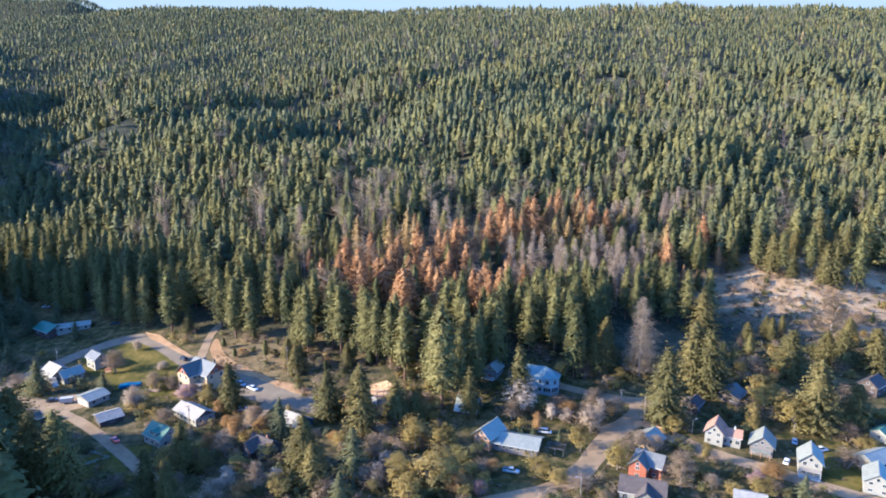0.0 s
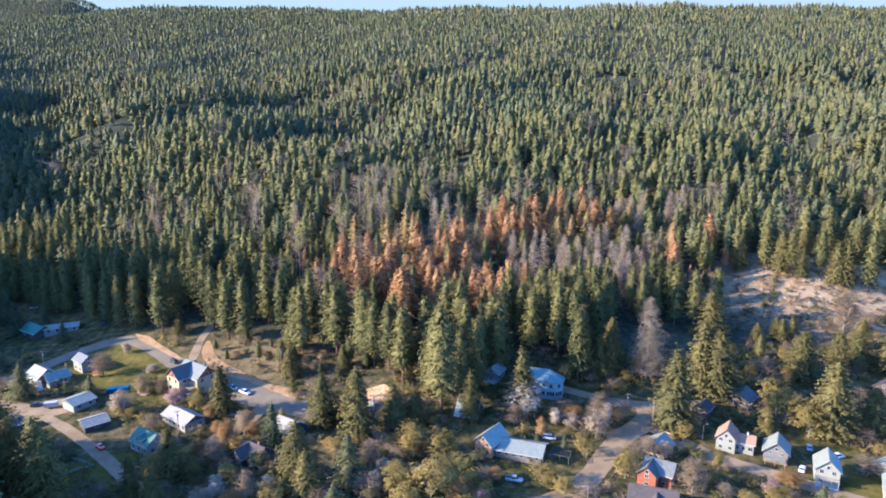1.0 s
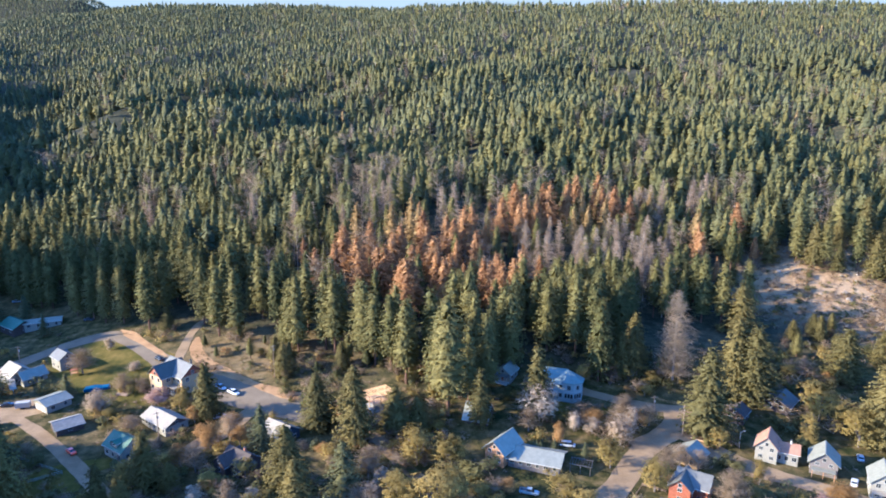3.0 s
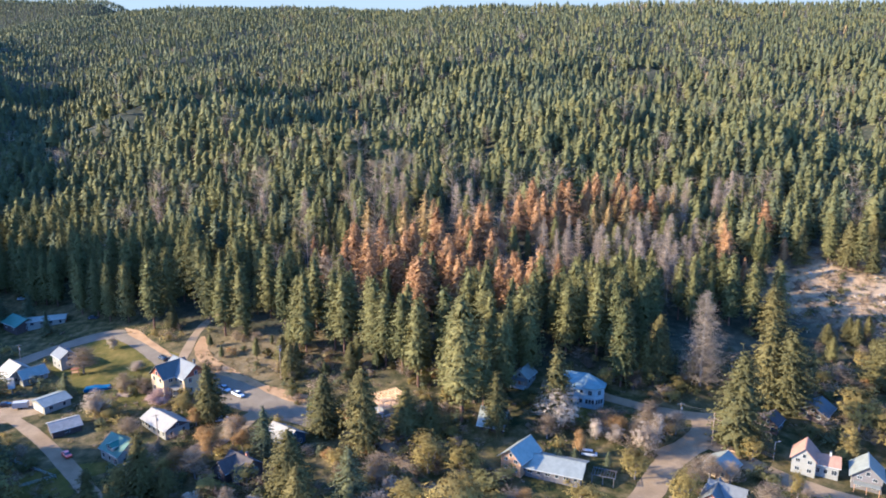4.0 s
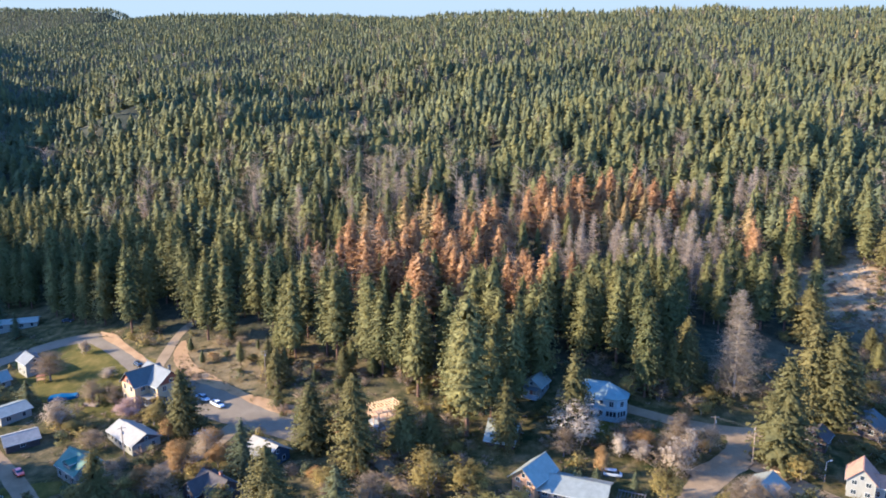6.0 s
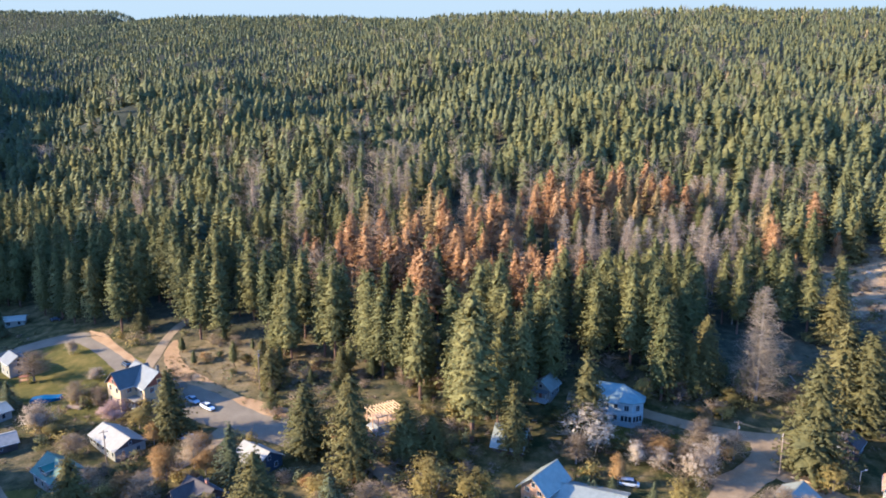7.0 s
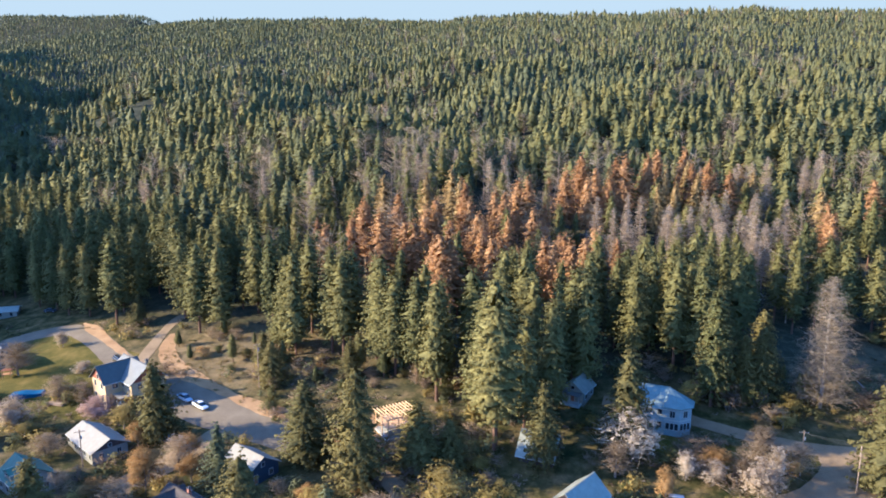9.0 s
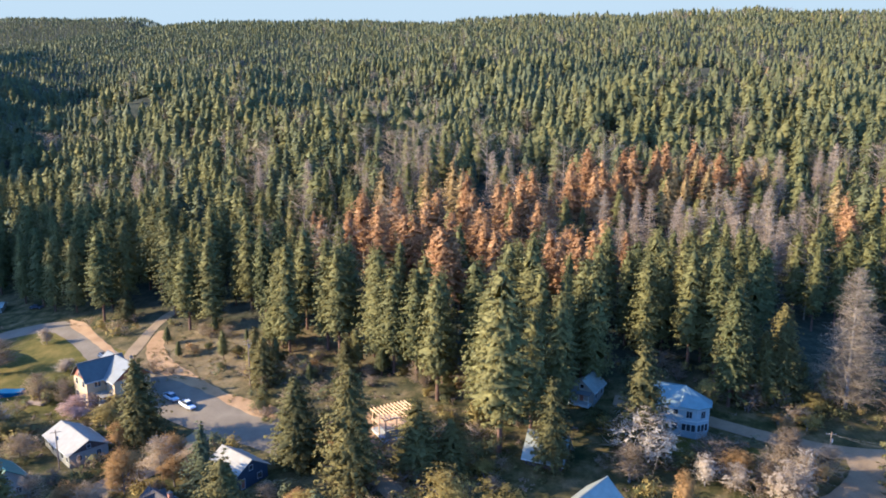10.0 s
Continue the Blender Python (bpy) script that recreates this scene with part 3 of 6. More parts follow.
def models(kind, seeds):
    out = []
    for s in seeds:
        rng = np.random.default_rng(s)
        if kind == "pine":
            crown = full_crown(rng, 27, rng.uniform(4.3, 5.2), rng.uniform(0.10, 0.24), 44, 12, 3, 3, 0.42, 9, 0.06, 0.10, rng.uniform(0.42, 0.58), inner=0.62)
            out.append(tree_model("pine_tree", trunk_mesh(rng, 27, 0.36, BARK), lump_mesh(crown, PINE_NEEDLES), "tall green pine with clumped needles and bare lower trunk", group="pines at the foot of the wood"))
        elif kind == "broad":
            crown = full_crown(rng, 20, rng.uniform(4.9, 5.5), rng.uniform(0.03, 0.09), 36, 16, 4, 3, 0.44, 7, 0.05, 0.07, 0.56, 0.8, 0.66)
            out.append(tree_model("pine_tree", trunk_mesh(rng, 20, 0.34, BARK), lump_mesh(crown, GOLDEN_NEEDLES), "full broad pine with golden-green needles nearly to the ground", group="village pines"))
        elif kind == "fir":
            crown = full_crown(rng, 18, rng.uniform(3.7, 4.3), 0.04, 32, 10, 4, 3, 0.30, 7, 0.32, 0.05, 0.9, 0.9)
            out.append(tree_model("spruce_tree", trunk_mesh(rng, 18, 0.26, BARK, 2), lump_mesh(crown, FIR_NEEDLES), "dark green spruce with boughs down to the ground", group="village spruces"))
        elif kind == "red":
            crown = full_crown(rng, 24, rng.uniform(3.9, 4.8), rng.uniform(0.24, 0.4), 34, 11, 3, 3, 0.44, 8, 0.1, 0.10, rng.uniform(0.55, 0.75), inner=0.60)
            out.append(tree_model("dead_pine", trunk_mesh(rng, 24, 0.3, GREYBARK, 60), lump_mesh(crown, RED_NEEDLES), "dying pine with rust-red needles", group="beetle-killed pines"))
        elif kind == "ochre":
            crown = full_crown(rng, 25, rng.uniform(3.6, 4.4), 0.25, 34, 11, 3, 3, 0.44, 8, 0.1, 0.10, 0.6, inner=0.60)
            out.append(tree_model("fading_pine", trunk_mesh(rng, 25, 0.3, BARK, 40), lump_mesh(crown, OCHRE_NEEDLES), "fading pine with yellow-brown needles", group="beetle-killed pines"))
        elif kind == "grey":
            v, f = twig_crown(rng, 22, rng.uniform(2.6, 3.4), 0.2, 300, 0.075, 0.2, 0.5, 6)
            out.append(tree_model("bare_pine", trunk_mesh(rng, 22, 0.24, GREYBARK, 4), mesh_from("crown", v, f, GREY_TWIGS), "dead grey pine with bare twigs", group="bare dead pines"))
        elif kind == "snag":
            v, f = twig_crown(rng, 30, 7.4, 0.05, 760, 0.042, 0.26, 0.55, 10)
            out.append(tree_model("dead_larch", trunk_mesh(rng, 30, 0.4, GREYBARK, 4), mesh_from("crown", v, f, SNAG_TWIGS), "large leafless grey tree with dense dead branches"))
        else:
            mat, label = {"leafy": (YELLOW_LEAVES, "leafy tree with yellow-green spring buds"), "white": (WHITE_BLOSSOM, "small tree in pale white blossom"),
                          "pink": (PINK_BLOSSOM, "small fruit tree in dusty pink blossom"), "rust": (RUST_LEAVES, "shrub with rust-orange leaves")}.get(kind, (PALE_TWIGS, "leafless tree with pale twigs"))
            if kind == "bare":
                v, f = twig_crown(rng, 10, 3.8, 0.2, 200, 0.05, 0.55, 0.4, 8)
            else:
                v, f = leaf_crown(rng, 10, 4.3, 0.10, 400 if kind != "white" else 330, 6, 0.55, 15)
                if kind != "leafy":
                    v, f = joined([(v, f), twig_crown(rng, 9.5, 4.2, 0.15, 150, 0.05, 0.5, 0.4, 6)])
            limbs = [tube([(0, 0, -0.5), (0.1, 0, 2.2), (0.2, 0.1, 5.5)], (0.24, 0.17, 0.08), 6)]
            for _ in range(6):
                a, r = rng.uniform(0, 6.3), rng.uniform(1.6, 2.8)
                z = rng.uniform(1.6, 3.6)
                limbs.append(tube([(0.1, 0, z), (r * 0.5 * math.cos(a), r * 0.5 * math.sin(a), z + 1.5), (r * math.cos(a), r * math.sin(a), z + rng.uniform(2.5, 4.5))], (0.10, 0.07, 0.03), 4))
            nm = {"leafy": "leafy_tree", "white": "blossom_tree", "pink": "blossom_tree", "rust": "shrub"}.get(kind, "bare_tree")
            out.append(tree_model(nm, mesh_from("trunk", *joined(limbs), GREYBARK), crown_mesh(v, f, mat, (0, 0, 4)), label, "shrub" if kind == "rust" else "tree"))
    return out


BROADS = models("broad", range(17, 21))
PINES, FIRS, REDS = models("pine", range(10, 17)), models("fir", (21, 22, 23)), models("red", range(30, 35))
OCHRES, GREYS, SNAG = models("ochre", (40, 41)), models("grey", range(50, 54)), models("snag", (60,))
LEAFY, WHITES, PINKS = models("leafy", (70, 71, 72)), models("white", (80, 81, 82)), models("pink", (90, 91))
RUSTS, BARES = models("rust", (100, 101)), models("bare", (110, 111, 112))
rnd = random.Random(5)
stood = []


def stand(kind, base, spots, wide=1.0, spread=0.12):
    """Plants of one kind at (x, y, height)."""
    for k, (x, y, h) in enumerate(spots):
        broad = max(0.75, (20 / h) ** 0.6) if base == 27 and wide > 1.2 else 1.0
        if base == 27 and wide * broad > 1.2:
            plant(BROADS[k % len(BROADS)], x, y, h / 20, rnd.uniform(0, 360), 0.69 * wide * broad * rnd.uniform(1 - spread, 1 + spread))
            stood.append((x, y))
            continue
        plant(kind[k % len(kind)], x, y, h / base, rnd.uniform(0, 360), wide * broad * rnd.uniform(1 - spread, 1 + spread))
        stood.append((x, y))


def stand_high(kind, base, spots, h, wide=1.0):
    stand(kind, base, [(x, y, h * rnd.uniform(0.93, 1.07)) for x, y in spots], wide)

stand_high(REDS, 24, [(-50.8, 277.4), (-44.3, 283.4), (-43.0, 297.3), (-32.1, 298.4), (-27.2, 275.2), (-24.2, 273.9), (-22.9, 293.5), (-19.8, 296.0), (-33.2, 270.1), (-14.1, 276.4), (-11.4, 307.4), (-9.3, 298.7), (-6.2, 284.2), (-1.6, 307.6), (1.5, 301.3), (6.3, 313.1), (10.4, 292.1), (-5.1, 274.0), (-17.8, 264.2), (-15.6, 261.7), (-13.3, 262.8), (-2.1, 268.4)], 24, 1.2)
stand_high(REDS, 24, [(0.2, 273.6), (12.3, 268.1), (18.0, 270.8), (18.3, 256.9), (23.1, 268.1), (26.8, 270.6), (22.6, 321.3), (29.9, 337.4), (29.9, 318.0), (33.7, 327.9), (43.2, 341.2), (45.4, 338.2), (37.9, 321.4), (54.3, 341.6), (60.6, 354.0), (71.4, 356.7), (70.8, 342.7), (74.0, 333.2), (80.4, 330.5), (125.2, 322.2), (-36.3, 287.4), (9.4, 311.7), (14.8, 262.3)], 24, 1.2)
stand_high(REDS, 24, [(128.8, 310.6), (107.2, 294.7)], 12)
stand_high(OCHRES, 25, [(-40.5, 319.7), (-24.7, 312.7), (-16.6, 318.8), (-13.4, 312.5)], 25)
stand_high(GREYS, 22, [(-31.5, 346.2), (-28.8, 349.1), (-35.2, 340.3), (-17.2, 350.7), (-4.0, 336.5), (1.7, 343.0), (31.2, 305.4), (35.7, 299.7), (88.2, 345.7), (96.1, 353.9), (103.0, 357.9), (118.5, 359.9), (126.0, 364.5), (66.4, 295.2), (52.9, 288.8), (50.1, 294.3), (72.8, 295.2), (74.0, 312.9), (67.3, 312.3)], 22)
stand_high(GREYS, 22, [(80.9, 308.1), (79.0, 290.3), (71.5, 278.9), (42.2, 311.1), (45.3, 305.6), (38.9, 294.0), (114.7, 352.2), (119.4, 352.8), (84.2, 296.2), (60.3, 289.1), (59.4, 300.5), (-47.7, 326.7), (-62.6, 333.5), (-72.9, 342.4), (-59.6, 444.0), (-49.8, 455.0), (-36.3, 474.6), (-156.1, 370.1), (-150.8, 364.2), (-96.3, 355.5)], 22)
stand_high(PINES, 27, [(-160.6, 317.0), (-159.0, 306.4), (-146.6, 309.7), (-141.9, 327.6), (-132.5, 299.4), (-113.1, 270.5), (-118.8, 302.3), (-117.1, 316.2), (-111.7, 281.4), (-105.4, 289.5), (-98.9, 282.1), (-92.6, 271.9), (-83.9, 262.2), (-76.9, 261.1), (-70.9, 273.9), (-77.1, 284.8), (-62.3, 261.3), (-63.1, 275.7), (-51.8, 247.5), (-50.8, 259.6), (-85.0, 282.5), (-54.4, 249.9), (-42.4, 248.2), (-37.3, 249.9), (-38.8, 245.3), (-30.2, 244.3)], 27)
stand_high(PINES, 27, [(-28.0, 239.7), (-12.7, 229.9), (-13.5, 225.9), (-0.8, 225.4), (-2.7, 219.3), (3.4, 251.3), (1.3, 247.8), (6.5, 244.9), (13.2, 231.5), (17.4, 235.8), (35.9, 252.6), (32.7, 244.8), (41.9, 242.5), (45.4, 245.2), (37.7, 249.9), (46.5, 227.6), (-24.3, 236.6), (-18.9, 234.0), (-17.1, 236.1), (-5.8, 231.6), (-207.7, 340.2), (-218.8, 373.6), (-207.7, 325.3), (-205.7, 369.7)], 27)

def stand_wide(kind, base, spots):
    """Plants of one kind at (x, y, height, width against the model's)."""
    for k, (x, y, h, wide) in enumerate(spots):
        grow = 1.06 if kind in (PINES, LEAFY) else 1.0
        if kind is PINES and wide > 1.15:
            plant(BROADS[k % len(BROADS)], x, y, grow * h / 20, rnd.uniform(0, 360), 0.8 * wide)
        else:
            plant(kind[k % len(kind)], x, y, grow * h / base, rnd.uniform(0, 360), wide * (1.0 if base == 10 else 1.15))
        stood.append((x, y))


stand(PINES, 27, [(58.0, 230.7, 17.2), (54.3, 230.5, 15.1), (48.1, 230.3, 25.6), (-0.4, 208.9, 34.7)], 1.5)
stand(PINES, 27, [(188.0, 310.3, 19.1), (176.3, 313.9, 23.3), (166.7, 316.3, 13.1), (196.0, 310.4, 24.5), (184.1, 313.4, 13.8), (-105.6, 269.4, 9.4), (-58.5, 242.1, 9.1), (-35.2, 235.8, 8.9), (-53.6, 233.7, 10.9)], 1.35)
stand(PINES, 27, [(19.5, 233.4, 26.4), (7.8, 231.1, 27.3), (-96.2, 159.3, 15.0), (-136.2, 176.3, 21.0), (56.9, 247.4, 24.5), (63.0, 257.9, 23.6), (51.4, 264.7, 25.7), (65.4, 272.5, 21.8), (47.0, 240.0, 26.5), (59.6, 235.4, 18.6), (-29.2, 208.6, 12.7)], 1.25)
stand(FIRS, 18, [(-142, 186, 17)], 1.25)
stand(LEAFY, 10, [(41.2, 225.3, 7.5)])
stand(BARES, 10, [(158.2, 264.1, 14.5)], 1.1)
stand_wide(FIRS, 18, [(-144.5, 226.9, 12.7, 1.96), (-115.9, 163.8, 16.6, 1.57), (-115.9, 187.3, 10.2, 1.84), (-50.2, 193.6, 13.5, 1.42), (-121.0, 226.6, 7.6, 2.0), (-25.2, 173.3, 14.8, 1.65), (-27.0, 159.6, 9.4, 2.0), (27.7, 191.2, 4.2, 2.0), (35.3, 188.7, 5.1, 1.5), (95.2, 161.0, 7.8, 2.0)])
stand_wide(PINES, 27, [(-129.0, 187.3, 20.2, 2.0), (-108.2, 163.5, 23.4, 1.2), (-100.0, 161.3, 25.2, 1.09), (-74.5, 177.1, 14.2, 1.49), (-68.0, 176.1, 7.1, 2.0), (-79.1, 163.7, 13.4, 1.23), (-72.7, 160.8, 11.9, 1.43), (-70.7, 210.7, 16.2, 1.44), (-37.0, 203.7, 15.7, 1.69), (-25.3, 195.6, 21.4, 1.25), (-14.9, 200.9, 13.2, 1.89), (-8.8, 202.6, 9.4, 1.99)])
stand_wide(PINES, 27, [(-39.5, 176.5, 16.2, 1.66), (-35.1, 166.6, 13.2, 1.74), (8.8, 204.4, 15.9, 1.19), (25.1, 208.5, 20.5, 1.2), (70.5, 199.9, 24.2, 1.48), (86.1, 220.6, 23.8, 1.29), (90.6, 218.0, 22.2, 1.6), (125.4, 231.1, 16.4, 2.0), (117.2, 197.7, 22.9, 1.57), (131.3, 199.8, 14.0, 2.0), (148.6, 238.1, 13.3, 2.0), (159.3, 236.6, 15.5, 2.0)])
stand_wide(RUSTS, 10, [(-63.3, 191.4, 10.4, 0.88), (-61.1, 204.3, 5.4, 1.44), (-68.9, 199.7, 4.9, 1.2), (-53.4, 162.7, 5.7, 1.36), (-73.8, 208.3, 5.5, 1.03), (3.4, 164.9, 6.1, 1.54), (7.1, 167.9, 3.4, 1.66), (-33.6, 191.1, 3.4, 1.61), (29.4, 194.5, 7.3, 0.65), (40.5, 203.9, 5.6, 1.61), (13.8, 175.2, 3.6, 2.0), (91.9, 170.9, 5.9, 1.8), (130.1, 218.9, 5.2, 2.0), (53.6, 216.0, 4.1, 1.25)])
stand_wide(WHITES, 10, [(-58.4, 166.7, 7.2, 0.99), (-104.3, 213.6, 8.5, 1.18), (-60.4, 163.4, 5.4, 1.31), (-46.1, 170.0, 4.3, 1.55), (-18.0, 167.7, 7.5, 1.02), (-16.2, 176.2, 6.0, 1.11), (25.6, 206.6, 11.5, 1.5), (34.7, 201.5, 5.9, 1.05), (39.4, 200.6, 5.1, 1.47), (46.1, 195.4, 8.6, 1.16), (49.6, 199.4, 9.1, 0.73)])
stand_wide(RUSTS, 10, [(-69.5, 186.5, 6.5, 1.3), (-57.0, 196.5, 5.5, 1.4), (-75.5, 184.0, 4.5, 1.5)])
stand_wide(BARES, 10, [(-60.5, 199.0, 7.5, 1.3), (-64.5, 183.5, 8.0, 1.2), (-78.0, 188.5, 6.0, 1.3)])
stand_wide(PINKS, 10, [(-89.0, 219.2, 5.7, 1.83), (10.0, 163.6, 4.7, 1.43), (86.2, 168.1, 4.5, 1.67)])
stand_wide(LEAFY, 10, [(-80.6, 215.3, 5.6, 1.56), (-51.2, 181.4, 5.5, 1.37), (-43.0, 163.5, 7.6, 1.27), (-8.3, 186.5, 10.0, 1.3), (0.2, 185.3, 9.4, 1.25), (-2.9, 165.1, 13.8, 1.15), (-12.2, 167.7, 10.6, 1.12), (-8.8, 160.6, 9.1, 1.22), (1.7, 171.0, 8.0, 1.2), (5.4, 160.7, 5.0, 1.48), (-30.7, 188.6, 5.2, 1.36), (41.1, 185.6, 8.1, 1.18), (28.0, 173.0, 6.0, 2.0)])
stand_wide(LEAFY, 10, [(32.0, 168.5, 5.2, 1.87), (72.3, 194.3, 6.7, 1.13), (106.1, 208.8, 12.9, 1.15), (97.8, 199.0, 8.6, 0.83), (110.4, 196.6, 12.5, 1.26), (123.1, 198.6, 8.7, 1.29), (76.4, 179.2, 6.8, 0.81), (49.7, 175.9, 9.6, 0.98), (85.6, 163.2, 5.0, 1.86), (78.0, 163.2, 4.2, 1.72), (111.5, 206.4, 7.0, 1.41), (59.0, 219.9, 3.8, 1.52), (108.4, 232.7, 4.4, 1.81), (127.4, 186.2, 4.6, 2.0)])
stand_wide(BARES, 10, [(-50.5, 166.2, 8.5, 1.04), (-123.8, 241.4, 8.6, 1.61), (-90.9, 204.0, 4.8, 2.0), (-102.9, 226.9, 6.5, 1.36), (-20.3, 181.8, 7.6, 1.5), (22.0, 201.6, 6.5, 1.53), (44.7, 201.7, 4.5, 1.66), (48.6, 203.2, 9.9, 1.13), (56.3, 204.8, 6.0, 1.55), (65.6, 169.1, 9.5, 1.3), (59.1, 186.6, 5.6, 2.0), (63.4, 185.1, 5.2, 1.68), (54.3, 182.5, 7.3, 1.3), (72.8, 166.2, 4.8, 1.43)])
stand_wide(FIRS, 18, [(-184.7, 271.4, 15.0, 1.5), (-179.9, 282.6, 14.0, 1.5), (-168.0, 283.5, 13.0, 1.5), (-169.4, 250.8, 12.0, 1.5), (-155.5, 273.7, 9.0, 1.5), (-191.0, 295.1, 16.0, 1.5), (-199.2, 293.7, 17.0, 1.5)])
stand_high(GREYS, 22, [(rnd.uniform(48, 98), rnd.uniform(284, 348)) for _ in range(16)], 21, 1.15)
stand_high(PINES, 27, [(rnd.uniform(52, 98), rnd.uniform(276, 345)) for _ in range(26)], 17, 1.2)
stand_high(OCHRES, 25, [(rnd.uniform(30, 112), rnd.uniform(318, 350)) for _ in range(9)], 21, 1.1)
stand_wide(PINES, 27, [(104.5, 261.9, 16.2, 2), (120.6, 256.1, 7.1, 2), (130.2, 261.1, 7.2, 1.96), (144.4, 242.2, 11.3, 2), (159.8, 254.6, 10.6, 2)])
stand_wide(PINES, 27, [(136.0, 311.5, 15.0, 1.2), (146.0, 309.0, 20.0, 1.1), (151.0, 304.5, 18.0, 1.2), (154.5, 303.0, 19.0, 1.1), (158.4, 299.5, 13.0, 1.2), (166.0, 299.5, 21.0, 0.85), (171.0, 295.0, 18.0, 1.3), (174.5, 294.0, 20.0, 1.2), (183.5, 291.5, 26.0, 0.9), (130.0, 256.0, 9.0, 1.7), (136.2, 260.5, 8.0, 1.3), (94.5, 282.5, 19.0, 1.1), (105.0, 286.0, 10.0, 1.3), (115.0, 297.0, 9.0, 1.4)])
stand_high(PINES, 27, [(38.5, 262.0), (44.0, 257.5), (52.0, 255.5), (33.0, 259.5), (29.5, 252.0), (26.0, 262.5), (47.5, 266.0), (59.0, 264.0), (55.0, 272.5), (22.0, 247.0)], 25)
edge = np.random.default_rng(12)
for x in np.arange(-232.0, -104.0, 7.6):
    front = np.interp(x, [-232, -178, -150, -112, -104], [326, 300, 289, 271, 268])
    for row in range(5):
        px, py = x + edge.uniform(-2.8, 2.8), front + 3 + 9.5 * row + edge.uniform(-3.2, 3.2)
        if math.hypot((px + 97) / 6, (py - 270) / 18) > 1 and np.hypot(*(np.array(stood) - (px, py)).T).min() > 4.2:
            stand(PINES, 27, [(px, py, edge.uniform(21, 29))], 0.95)
stand_wide(WHITES, 10, [(-122.0, 257.5, 4.6, 1.15), (-106.0, 241.0, 3.4, 2)])
stand_high(PINES, 27, [(11.5, 222.5), (5.6, 216.0)], 26)
stand(SNAG, 30, [(70.3, 229.1, 29.3)], 1.0, 0.0)

# ---- buildings ----
def box(x0, x1, y0, y1, z0, z1):
    v = np.array([(x, y, z) for z in (z0, z1) for y in (y0, y1) for x in (x0, x1)], float)
    return v, np.array([(0, 2, 3, 1), (4, 5, 7, 6), (0, 1, 5, 4), (2, 6, 7, 3), (0, 4, 6, 2), (1, 3, 7, 5)])


def beam(p, q, w, h):
    """A squared timber from p to q."""
    p, q = np.array(p, float), np.array(q, float)
    d = (q - p) / np.linalg.norm(q - p)
    up = np.array((0, 0, 1.0)) if abs(d[2]) < 0.9 else np.array((0, 1.0, 0))
    a = np.cross(d, up)
    a /= np.linalg.norm(a)
    b = np.cross(a, d)
    v = np.array([e + sa * a * w / 2 + sb * b * h / 2 for e in (p, q) for sb in (-1, 1) for sa in (-1, 1)])
    return v, np.array([(0, 2, 3, 1), (4, 5, 7, 6), (0, 1, 5, 4), (2, 6, 7, 3), (0, 4, 6, 2), (1, 3, 7, 5)])


def quads_to_tris(f):
    f = np.asarray(f)
    return f if f.shape[1] == 3 else np.concatenate([f[:, :3], f[:, [0, 2, 3]]])


def part(name, pieces, mat, parent, label=""):
    pieces = pieces if isinstance(pieces, list) else [pieces]
    v, f = joined([(p[0], quads_to_tris(p[1])) for p in pieces])
    ob = new(name, mesh_from(name, v, f, mat))
    ob.parent = parent
    if label:
        ob["label"] = label
    return ob


def turned(piece, m):
    v, f = piece
    return np.array([m @ Vector(p) for p in v]), f


def thing(name, label, category, x, y, rot=0.0, group="", sink=0.0, size=1.0):
    root = new(name)
    root.matrix_world = pose(PLAN * x, PLAN * y, ground_z(x, y) - sink, 0, 0, rot)
    root.scale = (size, size, size)
    return tagged(root, label, category, group)


def window(root, m, u, z, w, h, frame_mat, name="window"):
    """A window on the wall whose outer face is the x-z plane of m, looking along -y."""
    t, d = 0.08, 0.07
    if name == "door":
        h = h / root.scale.x
    ring = [box(u - w / 2 - t, u + w / 2 + t, -d, 0.03, z + h, z + h + t), box(u - w / 2 - t, u + w / 2 + t, -d - 0.05, 0.03, z - t, z),
            box(u - w / 2 - t, u - w / 2, -d, 0.03, z, z + h), box(u + w / 2, u + w / 2 + t, -d, 0.03, z, z + h)]
    if w > 1.0 and name == "window":
        ring.append(box(u - 0.03, u + 0.03, -d * 0.7, 0.02, z, z + h))
    ob = part(name, [turned(p, m) for p in ring], frame_mat, root)
    part("pane" if name == "window" else "door_leaf", turned(box(u - w / 2, u + w / 2, -0.04, 0.02, z, z + h), m), GLASS if name == "window" else DOOR_PAINT, ob)


